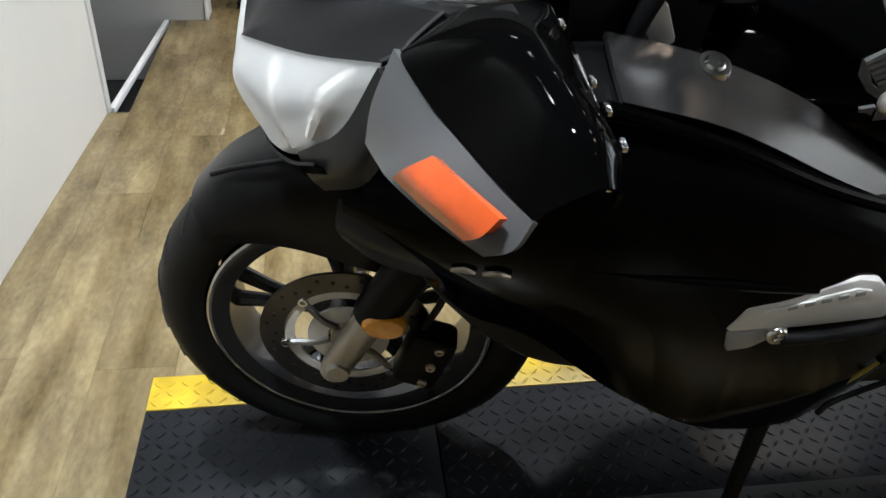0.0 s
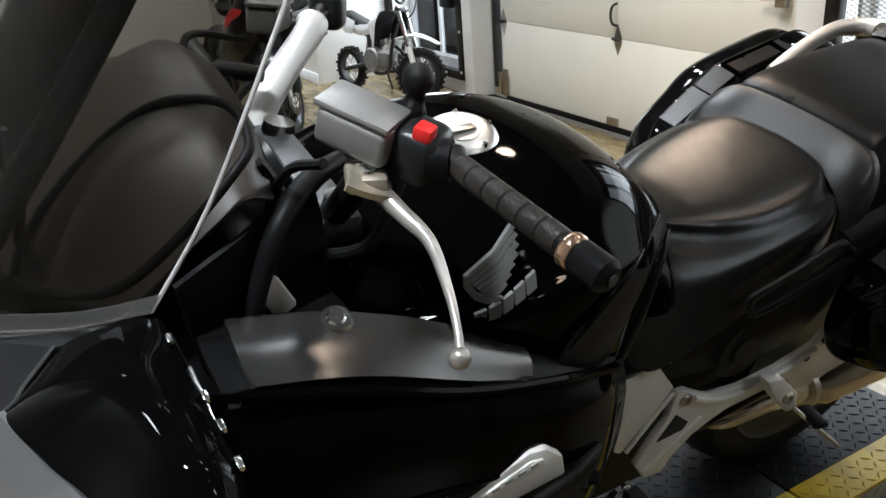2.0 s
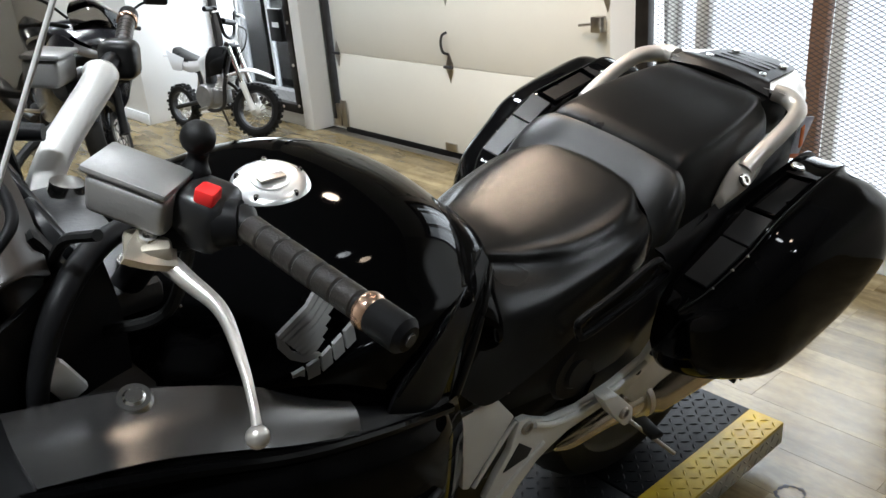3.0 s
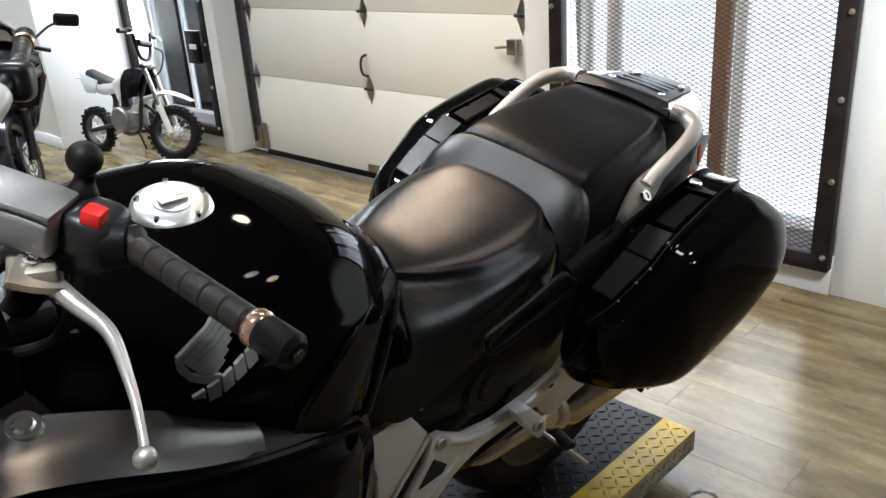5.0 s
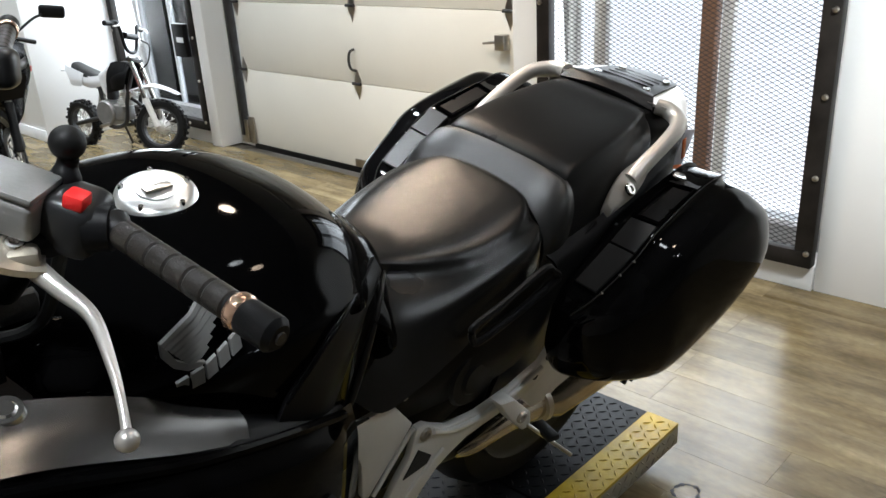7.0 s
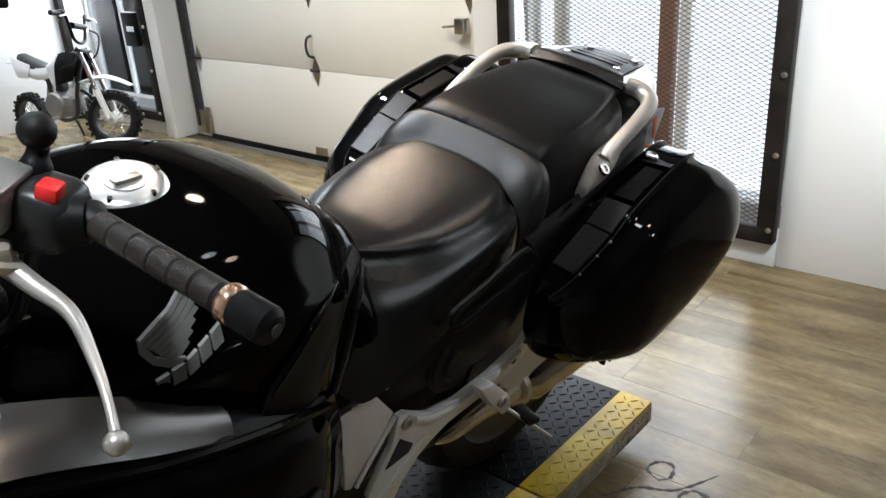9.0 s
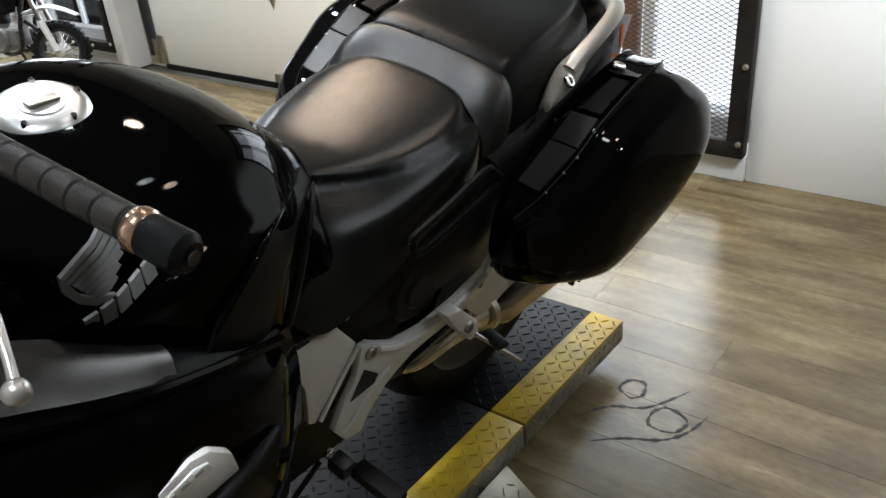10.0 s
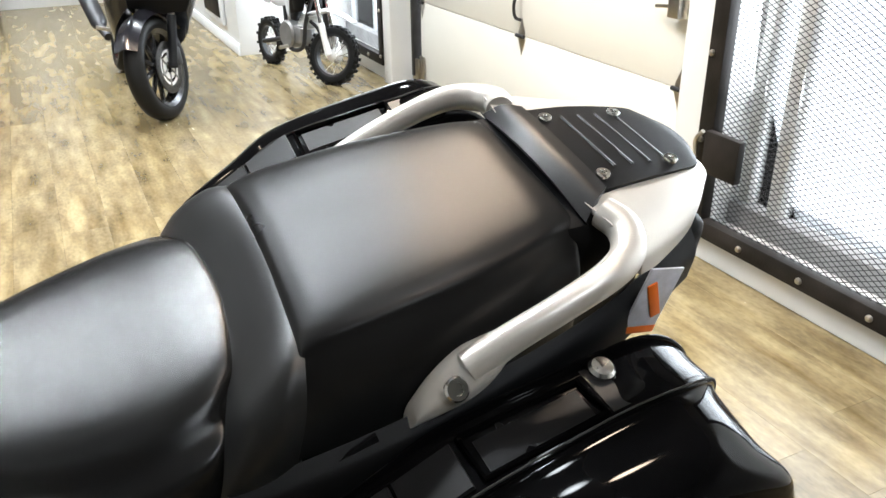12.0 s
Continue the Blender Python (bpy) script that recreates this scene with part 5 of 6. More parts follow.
bolt("cover_bolt", (.859, -.170, .630), 0.006, STEEL, moto)
mp("speaker_grille", lathe([(0.001, -0.006), (0.03, -0.006), (0.036, 0), (0.056, 0), (0.062, 0.006)], 28, Matrix.Translation((1.01, -.193, .608))), PLASTIC)
ex = mp("silencer", T([(1.30, -.155, .365), (1.33, -.158, .362), (1.62, -.18, .392), (1.70, -.185, .40), (1.71, -.185, .40)], [0.036, 0.048, 0.052, 0.046, 0.03], 24), CHROMEW, "warm bright silencer")
part("clamp", T([(1.285, -.154, .366), (1.30, -.155, .365)], 0.044, 20), STEEL, ex)
part("pipe", T([(1.04, -.155, .375), (1.08, -.156, .376), (1.18, -.156, .378), (1.30, -.155, .366)], [0.008, 0.020, 0.026, 0.034], 20, 16), CHROMEW, ex)
RW = Matrix.Translation((1.425, 0, 0.315))
rw = mp("rear_wheel", lathe([(0.05, -0.08), (0.20, -0.075), (0.215, -0.085), (0.215, 0.085), (0.20, 0.075), (0.05, 0.08)], 48, RW), DARKMETAL)
part("tyre", lathe([(0.215, -0.075), (0.245, -0.088), (0.275, -0.085), (0.300, -0.06), (0.314, -0.025), (0.316, 0), (0.314, 0.025), (0.300, 0.06), (0.275, 0.085), (0.245, 0.088), (0.215, 0.075)], 64, RW), RUBBER, rw)
mp("swingarm", T([(.88, -.10, .40), (1.15, -.125, .36), (1.43, -.13, .315)], [0.04, 0.035, 0.03], 14, 14), DARKMETAL)
mp("side_stand", T([(.62, -.17, .26), (.60, -.22, .12), (.59, -.27, -.055)], [0.016, 0.014, 0.012], 10), PLASTIC)

# panniers: rows of x and then inner top, deck edge, edge turn, shoulder, widest, bottom, inner bottom
CASE = [[(x, -.212, r[0][1] - .012)] + [(x + (dx if k in (3, 4) else 0), y, z) for k, (y, z) in enumerate(r)] for x, dx, r in (
    (1.175, 0, ((-.215, .70), (-.250, .70), (-.257, .692), (-.29, .665), (-.295, .63), (-.25, .605), (-.215, .61))),
    (1.21, 0, ((-.212, .738), (-.272, .737), (-.280, .729), (-.335, .690), (-.345, .61), (-.27, .555), (-.212, .56))),
    (1.29, 0, ((-.210, .785), (-.283, .786), (-.292, .778), (-.364, .720), (-.380, .595), (-.29, .53), (-.21, .53))),
    (1.36, 0, ((-.208, .825), (-.284, .831), (-.294, .823), (-.372, .766), (-.392, .60), (-.30, .525), (-.208, .52))),
    (1.50, 0, ((-.205, .858), (-.276, .866), (-.287, .858), (-.378, .806), (-.400, .65), (-.30, .56), (-.205, .56))),
    (1.58, .012, ((-.205, .868), (-.276, .877), (-.287, .868), (-.378, .815), (-.397, .69), (-.29, .59), (-.205, .59))),
    (1.635, .03, ((-.205, .84), (-.258, .846), (-.270, .836), (-.366, .795), (-.378, .70), (-.27, .64), (-.205, .64))),
    (1.672, .03, ((-.21, .785), (-.24, .790), (-.250, .783), (-.348, .735), (-.350, .705), (-.25, .68), (-.21, .68))))]
for r in CASE:
    a, b = Vector(r[1]), Vector(r[2])
    r.insert(2, tuple(a + (b - a) * .5))
    a, b = Vector(r[4]), Vector(r[5])
    r.insert(5, (a.x, a.y + (b.y - a.y) * .6, a.z + (b.z - a.z) * .14))


def deck_at(x):
    """Heights of the deck's inner and outer edge at x."""
    xs = [r[0][0] for r in CASE]
    return np.interp(x, xs, [r[1][2] for r in CASE]), np.interp(x, xs, [r[3][1] for r in CASE]), np.interp(x, xs, [r[3][2] for r in CASE])


def on_deck(x, f, up=0.003):
    """A point on the pannier's flat deck; f runs from the inner to the outer edge."""
    z0, y1, z1 = deck_at(x)
    return (x, -.21 + f * (y1 + .21), z0 + f * (z1 - z0) + up)


def pannier(s):
    def side_of(bm):
        if s < 0:
            return bm
        b2 = flip(bm)
        b2.transform(Matrix.Translation((0, 0.022, 0.026)))
        return b2
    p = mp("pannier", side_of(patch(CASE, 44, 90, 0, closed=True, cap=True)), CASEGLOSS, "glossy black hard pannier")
    part("lid_seam", side_of(T([(r[3][0], r[3][1] - .002, r[3][2] + .001) for r in CASE], 0.0013, 8, 50)), MATBLK, p)
    low = [(r[7][0], r[7][1] * 0.98 - 0.002, r[7][2] - 0.004) for r in CASE[1:]]
    part("bottom_guard", side_of(patch([[(x, y + 0.004, z + 0.03), (x, y - 0.005, z + 0.006), (x, y + 0.014, z - 0.022), (x, y + 0.05, z - 0.042)] for x, y, z in low], 30, 12, 0.004)), PLASTIC, p, "matte black bottom guard")
    for k in range(5):
        part("guard_rib", side_of(B((1.27 + 0.018 * k, -.340 - .003 * k, .564), (.007, .012, .016), 0.002)), PLASTIC, p)
    for a, b, f0, f1 in ((1.215, 1.299, .25, .95), (1.303, 1.358, .25, .95), (1.50, 1.60, .05, .95)):
        part("mount_panel", side_of(patch([[on_deck(x, f, .002) for f in (f0, (f0 + f1) / 2, f1)] for x in np.linspace(a, b, 4)], 10, 5, 0.006)), SATINDK, p, "satin black deck panel")
    part("latch", side_of(patch([[on_deck(x, f, .003) for f in (.34, .6, .86)] for x in np.linspace(1.376, 1.484, 4)], 8, 6, 0.006)), PLASTIC, p, "black latch flap")
    rim = [on_deck(x, f, .004) for x, f in ((1.366, .2), (1.368, .92), (1.43, .94), (1.494, .94), (1.492, .6), (1.49, .22), (1.43, .2), (1.366, .2))]
    part("latch_frame", side_of(T(rim, 0.0035, 8)), GLOSS, p)
    q = on_deck(1.518, .15, .004)
    part("lock", side_of(lathe([(0.001, -0.006), (0.005, -0.007), (0.011, -0.008), (0.014, -0.005), (0.014, 0.004)], 20, Matrix.Translation((q[0], q[1] - .004, q[2])) @ Matrix.Rotation(radians(-84), 4, "X"))), CHROME, p)
    for x in (1.222, 1.262, 1.293):
        q = on_deck(x, 1.05, 0)
        part("stud", side_of(lathe([(0.001, -0.002), (0.003, -0.0015), (0.004, 0.002)], 10, Matrix.Translation(q) @ Matrix.Rotation(radians(-45), 4, "X"))), CHROME, p)


pannier(-1)
pannier(1)
# grab rails and rack
for s in (-1, 1):
    def sd(bm, s=s):
        return bm if s < 0 else flip(bm)
    path = [(1.39, -.189, .881), (1.43, -.190, .906), (1.485, -.190, .932), (1.535, -.184, .951), (1.566, -.166, .957), (1.578, -.138, .964), (1.570, -.112, .967)]
    g = mp("grab_rail", sd(T(path, [0.0172, 0.0155, 0.0150, 0.0160, 0.0175, 0.018, 0.017], 16, 40)), RAILM, "satin silver cast grab rail")
    part("rail_foot", sd(patch([[(1.333, -0.176, 0.820), (1.334, -0.192, 0.822), (1.338, -0.196, 0.838), (1.337, -0.178, 0.843)], [(1.355, -0.170, 0.832), (1.357, -0.198, 0.836), (1.360, -0.202, 0.862), (1.359, -0.174, 0.872)], [(1.382, -0.166, 0.847), (1.384, -0.202, 0.851), (1.386, -0.206, 0.880), (1.385, -0.171, 0.892)], [(1.405, -0.170, 0.866), (1.407, -0.202, 0.869), (1.408, -0.205, 0.893), (1.407, -0.173, 0.902)], [(1.425, -0.177, 0.893), (1.427, -0.199, 0.896), (1.428, -0.201, 0.910), (1.427, -0.179, 0.914)]], 14, 16, 0, closed=True, cap=True)), RAILM, g)
    c = Vector((1.371, s * .2035, .874))
    bolt("rail_bolt", c, 0.0125, CHROME, g, (0, s * .72, .69), 0.004)
    part("rack_wing", sd(patch([[(1.556, -.098, .973), (1.562, -.142, .972), (1.580, -.168, .955), (1.588, -.170, .925)], [(1.60, -.088, .973), (1.615, -.130, .968), (1.625, -.152, .950), (1.628, -.152, .918)], [(1.68, -.076, .971), (1.688, -.100, .966), (1.694, -.116, .950), (1.695, -.116, .922)], [(1.738, -.05, .966), (1.742, -.062, .962), (1.745, -.070, .952), (1.745, -.070, .93)]], 20, 16, 0.006)), RAILM, g)
rack = mp("rack", patch([[(1.588, -.088, .976), (1.586, -.04, .980), (1.585, 0, .981)], [(1.65, -.082, .976), (1.65, -.04, .978), (1.65, 0, .979)], [(1.72, -.070, .970), (1.725, -.04, .972), (1.726, 0, .973)], [(1.738, -.055, .966), (1.748, -.025, .968), (1.75, 0, .969)]], 20, 24, 0.008, True), PLASTIC, "ribbed black luggage rack")
mp("tail_core", B((1.585, 0, .915), (.12, .235, .09), 0.012), PLASTIC)
mp("rack_front", patch([[(1.548, -.116, .962), (1.545, -.05, .972), (1.544, 0, .975)], [(1.566, -.104, .979), (1.564, -.05, .983), (1.563, 0, .984)], [(1.586, -.090, .981), (1.584, -.05, .985), (1.583, 0, .986)]], 8, 20, 0.008, True), SATINDK)
for k in range(4):
    x = 1.620 + 0.024 * k
    part("rib", T([(x, -.056, .9800 - .0018 * k), (x, .056, .9800 - .0018 * k)], 0.0018, 6), SATIN, rack)
for c in ((1.598, .056, .981), (1.596, -.068, .981), (1.694, -.058, .976), (1.692, .052, .976)):
    bolt("rack_bolt", c, 0.0085, CHROME, rack, (0, 0, 1), 0.0035)
tag = mp("hang_tag", B((1.612, -.172, .888), (.045, .003, .080), 0.001, Matrix.Rotation(radians(12), 3, "Y")), TAGM, "small white paper tag with red edge")
part("tag_edge", B((1.603, -.172, .848), (.047, .004, .010), 0.001, Matrix.Rotation(radians(12), 3, "Y")), ORANGE, tag)
part("tag_mark", B((1.612, -.174, .888), (.012, .003, .05), 0.001, Matrix.Rotation(radians(-20), 3, "Y")), ORANGE, tag)


# ---- other motorcycles ----


def spoked_wheel(parent, c, R, w, n, knobs, rim_m):
    """A wire wheel with tyre, rim, hub and spokes, about y."""
    c = Vector(c)
    cm = Matrix.Translation(c)
    wh = part("wheel", lathe([(R * .06, -w * .72), (R * .25, -w * .62), (R * .29, -w * .45), (R * .14, w * .1), (R * .2, w * .5), (R * .06, w * .7)], 24, cm), ALU, parent)
    t = w / 2
    part("tyre", lathe([(R * .72, -t * .8), (R * .82, -t), (R * .92, -t * .9), (R * .98, -t * .5), (R, 0), (R * .98, t * .5), (R * .92, t * .9), (R * .82, t), (R * .72, t * .8)], 40, cm), RUBBER, wh)
    bm = bmesh.new()
    a = np.linspace(0, 2 * math.pi, 40, endpoint=False)
    grid_faces(bm, np.array([[(r * math.cos(u), y, r * math.sin(u)) for u in a] for r, y in ((R * .66, -t * .7), (R * .735, -t * .85), (R * .735, t * .85), (R * .66, t * .7), (R * .66, -t * .7))]), True)
    bm.transform(cm)
    part("rim", bm, rim_m, wh)
    sp = bmesh.new()
    for k in range(n):
        u = 2 * math.pi * k / n
        s = 1 if k % 2 else -1
        tube(sp, [c + Vector((R * .18 * math.cos(u + .5 * s), s * w * .45, R * .18 * math.sin(u + .5 * s))), c + Vector((R * .68 * math.cos(u), s * w * .1, R * .68 * math.sin(u)))], R * .012, 5)
    part("spokes", sp, CHROME, wh)["kind"] = "stuff"
    if knobs:
        kb = bmesh.new()
        for k in range(30):
            u = 2 * math.pi * k / 30
            for y in ((-.36, .02, .38) if k % 2 else (-.2, .2)):
                box(kb, c + Vector((R * .985 * math.cos(u), y * w, R * .985 * math.sin(u))), (R * .09, w * .24, R * .11), 0, Matrix.Rotation(-u, 3, "Y"))
        part("knobbly_tread", kb, RUBBER, wh)["kind"] = "stuff"
    return wh


def turn_mesh(ob, m):
    """Turn a part and the parts under it."""
    ob.data.transform(m)
    for c in ob.children:
        turn_mesh(c, m)


def dirt_bike(name, m, k, body, plate_m, seat_m, label, group="", steer=0):
    """A small dirt bike, front wheel's ground point at the origin, tail towards +x; k: its wheelbase."""
    ob = thing(name, m, label, "dirt bike", group)

    def V(*p):
        return [Vector(q) * k for q in p]
    front = [spoked_wheel(ob, Vector((0, 0, .228)) * k, .228 * k, .075 * k, 24, True, DARKMETAL if steer else DARKALU)]
    spoked_wheel(ob, Vector((1.0, 0, .20)) * k, .20 * k, .085 * k, 24, True, DARKMETAL if steer else DARKALU)
    for s in (-1, 1):
        leg = part("fork_leg", T(V((0, s * .075, .228), (.10, s * .075, .46)), .026 * k, 12), ALU, ob)
        front.append(leg)
        part("fork_tube", T(V((.10, s * .075, .46), (.24, s * .075, .80)), .019 * k, 10), CHROME, leg)
        part("shroud", patch([[tuple(q * k) for q in map(Vector, r)] for r in ([(.22, s * .06, .74), (.24, s * .10, .66), (.28, s * .10, .56)], [(.36, s * .07, .72), (.38, s * .12, .64), (.40, s * .11, .54)], [(.52, s * .05, .68), (.54, s * .08, .62), (.56, s * .07, .56)])], 10, 10, .006 * k), plate_m, ob)
        part("side_panel", patch([[tuple(q * k) for q in map(Vector, r)] for r in ([(.50, s * .07, .66), (.50, s * .085, .62), (.52, s * .08, .57)], [(.74, s * .085, .63), (.74, s * .095, .58), (.74, s * .08, .53)], [(.98, s * .07, .68), (.98, s * .08, .63), (.98, s * .06, .59)])], 10, 8, .006 * k), body, ob)
        part("swingarm", T(V((.55, s * .06, .30), (1.0, s * .075, .20)), .02 * k, 10), DARKMETAL, ob)
        part("frame_tube", T(V((.24, s * .03, .68), (.30, s * .07, .45), (.36, s * .07, .24), (.58, s * .07, .22), (.62, s * .07, .46), (.66, s * .06, .62)), .017 * k, 8, 24), DARKMETAL, ob)
        part("footrest", T(V((.55, s * .08, .23), (.55, s * .18, .22)), .016 * k, 8), STEEL, ob)
    front.append(part("fork_clamp", B(Vector((.225, 0, .775)) * k, (.05 * k, .20 * k, .03 * k), .008 * k), DARKMETAL, ob))
    hb = part("handlebar", T(V((.31, -.27, 1.05), (.28, -.16, 1.06), (.25, -.08, .86), (.25, .08, .86), (.28, .16, 1.06), (.31, .27, 1.05)), .014 * k, 8, 40), PLASTIC, ob)
    for s in (-1, 1):
        part("grip", T(V((.30, s * .20, 1.056), (.315, s * .30, 1.048)), .021 * k, 10), RUBBER, hb)
        part("lever", T(V((.265, s * .17, 1.05), (.235, s * .22, 1.04), (.245, s * .29, 1.025)), .007 * k, 6, 10), ALU, hb)
    part("bar_pad", T(V((.255, -.10, .97), (.255, .10, .97)), .028 * k, 10), PLASTIC, hb)
    front.append(hb)
    if not steer:
        part("number_plate", patch([[tuple(q * k) for q in map(Vector, r)] for r in ([(.17, -.06, .86), (.155, 0, .87), (.17, .06, .86)], [(.15, -.065, .78), (.13, 0, .78), (.15, .065, .78)], [(.14, -.05, .69), (.12, 0, .68), (.14, .05, .69)])], 8, 8, .008 * k), plate_m, ob)
    fender = part("front_fender", patch([[tuple(q * k) for q in map(Vector, r)] for r in ([(-.17, -.045, .50), (-.18, 0, .51), (-.17, .045, .50)], [(-.06, -.06, .54), (-.06, 0, .56), (-.06, .06, .54)], [(.08, -.07, .56), (.08, 0, .585), (.08, .07, .56)], [(.26, -.05, .52), (.26, 0, .535), (.26, .05, .52)])], 16, 10, .008 * k), body, ob)
    part("rear_fender", patch([[tuple(q * k) for q in map(Vector, r)] for r in ([(.72, -.07, .60), (.72, 0, .625), (.72, .07, .60)], [(.98, -.085, .665), (.98, 0, .70), (.98, .085, .665)], [(1.12, -.07, .67), (1.12, 0, .70), (1.12, .07, .67)])], 14, 10, .01 * k), body, ob)
    part("seat", patch([[(x * k, -w * k, (z - .07) * k), (x * k, -w * 1.05 * k, (z - .03) * k), (x * k, -w * .7 * k, z * k), (x * k, 0, (z + .006) * k)] for x, w, z in ((.44, .05, .70), (.54, .065, .655), (.68, .08, .645), (.84, .08, .685), (.98, .06, .735))], 22, 20, .004 * k, True), seat_m, ob)
    part("fuel_tank", patch([[(x * k, -w * k, (z - .12) * k), (x * k, -w * 1.1 * k, (z - .05) * k), (x * k, 0, z * k)] for x, w, z in ((.25, .04, .73), (.32, .08, .765), (.42, .085, .755), (.50, .06, .70))], 14, 14, .004 * k, True), PLASTIC, ob)
    en = part("engine", lathe([(.001, -.10), (.10, -.10), (.115, -.085), (.115, .085), (.10, .10), (.001, .10)], 24, Matrix.Translation(Vector((.58, 0, .32)) * k) @ Matrix.Scale(k, 4)), DARKALU, ob)
    part("cover_ring", lathe([(.05, -.112), (.085, -.112), (.09, -.10), (.05, -.10)], 24, Matrix.Translation(Vector((.58, 0, .32)) * k) @ Matrix.Scale(k, 4)), ALU, en)
    part("carburettor", B(Vector((.56, 0, .47)) * k, (.09 * k, .08 * k, .08 * k), .015 * k), DARKMETAL, en)
    part("crankcase", B(Vector((.48, 0, .33)) * k, (.20 * k, .15 * k, .15 * k), .025 * k, seg=3), DARKALU, en)
    fins = bmesh.new()
    for q in range(7):
        box(fins, Vector((.40 - .012 * q, 0, .39 + .018 * q)) * k, (.12 * k, .13 * k, .009 * k), .002 * k)
    part("finned_cylinder", fins, ALU, en)["kind"] = "stuff"
    part("exhaust", T(V((.30, .03, .46), (.24, -.02, .38), (.30, -.09, .20), (.50, -.12, .22), (.62, -.12, .40), (.85, -.11, .52), (1.12, -.11, .58)), [.014 * k, .016 * k, .017 * k, .018 * k, .02 * k, .036 * k, .036 * k], 10, 40), DARKMETAL, ob)
    part("shock", T(V((.66, 0, .60), (.74, 0, .33)), .03 * k, 12), STEEL, ob)
    part("kick_stand", T(V((.58, -.08, .22), (.62, -.19, .005)), .011 * k, 8), DARKMETAL, ob)
    cable = part("cable", T(V((.24, -.15, .95), (.14, -.10, .90), (.14, -.06, .76), (.22, -.04, .68)), .007 * k, 6, 16), RUBBER, ob)
    if steer:
        axis = Vector((.24, 0, .572)).normalized()
        at = Vector((0, 0, .228)) * k
        for p in front + [fender, cable]:
            turn_mesh(p, Matrix.Translation(at) @ Matrix.Rotation(radians(steer), 4, axis) @ Matrix.Translation(-at))
        for s in (-1, 1):
            part("tank_cover", patch([[tuple(q * k) for q in map(Vector, r)] for r in ([(.44, s * .075, .76), (.46, s * .115, .68), (.49, s * .11, .58), (.52, s * .10, .47)], [(.49, s * .075, .72), (.51, s * .12, .67), (.525, s * .112, .60), (.545, s * .10, .50)], [(.56, s * .07, .68), (.58, s * .10, .655), (.58, s * .10, .61), (.57, s * .095, .54)])], 12, 10, .006 * k), body, ob)
            part("tail_cover", patch([[tuple(q * k) for q in map(Vector, r)] for r in ([(.80, s * .088, .655), (.81, s * .10, .60), (.84, s * .09, .54)], [(.96, s * .085, .70), (.97, s * .098, .62), (.98, s * .085, .55)], [(1.06, s * .06, .725), (1.06, s * .07, .68), (1.04, s * .055, .62)])], 12, 8, .006 * k), body, ob)
            part("tank_side", patch([[tuple(q * k) for q in map(Vector, r)] for r in ([(.26, s * .06, .76), (.27, s * .10, .66), (.30, s * .09, .54)], [(.36, s * .07, .77), (.38, s * .115, .66), (.40, s * .10, .52)], [(.46, s * .07, .75), (.48, s * .11, .65), (.50, s * .095, .50)])], 10, 10, .006 * k), PLASTIC, ob)
    return ob


dirt_bike("dirt_bike", pose(2.785, 5.45, 0, 0, 0, 104) @ pose(0, 0, 0, 3.5, 0, 0), 0.83, WHITEPL, PLASTIC, VINYL, "small white dirt bike with knobbly tyres by the far gate", steer=24)


def cast_wheel(parent, c, R, w, spokes):
    c = Vector(c)
    cm = Matrix.Translation(c)
    wh = part("wheel", lathe([(.03, -w * .4), (.045, -w * .3), (.045, w * .3), (.03, w * .4)], 20, cm), DARKMETAL, parent)
    t = w / 2
    part("tyre", lathe([(R * .74, -t * .85), (R * .80, -t), (R * .89, -t), (R * .955, -t * .75), (R * .99, -t * .35), (R, 0), (R * .99, t * .35), (R * .955, t * .75), (R * .89, t), (R * .80, t), (R * .74, t * .85)], 48, cm), RUBBER, wh)
    bm = bmesh.new()
    a = np.linspace(0, 2 * math.pi, 48, endpoint=False)
    grid_faces(bm, np.array([[(r * math.cos(u), y, r * math.sin(u)) for u in a] for r, y in ((R * .66, -t * .6), (R * .75, -t * .9), (R * .75, t * .9), (R * .66, t * .6), (R * .66, -t * .6))]), True)
    bm.transform(cm)
    part("rim", bm, RIMGREY, wh)
    for q in range(spokes):
        u = 2 * math.pi * q / spokes
        part("spoke", T([c + Vector((.03 * math.cos(u), 0, .03 * math.sin(u))), c + Vector((R * .67 * math.cos(u + .15), 0, R * .67 * math.sin(u + .15)))], [.018, .013], 8), RIMGREY, wh)
    return wh


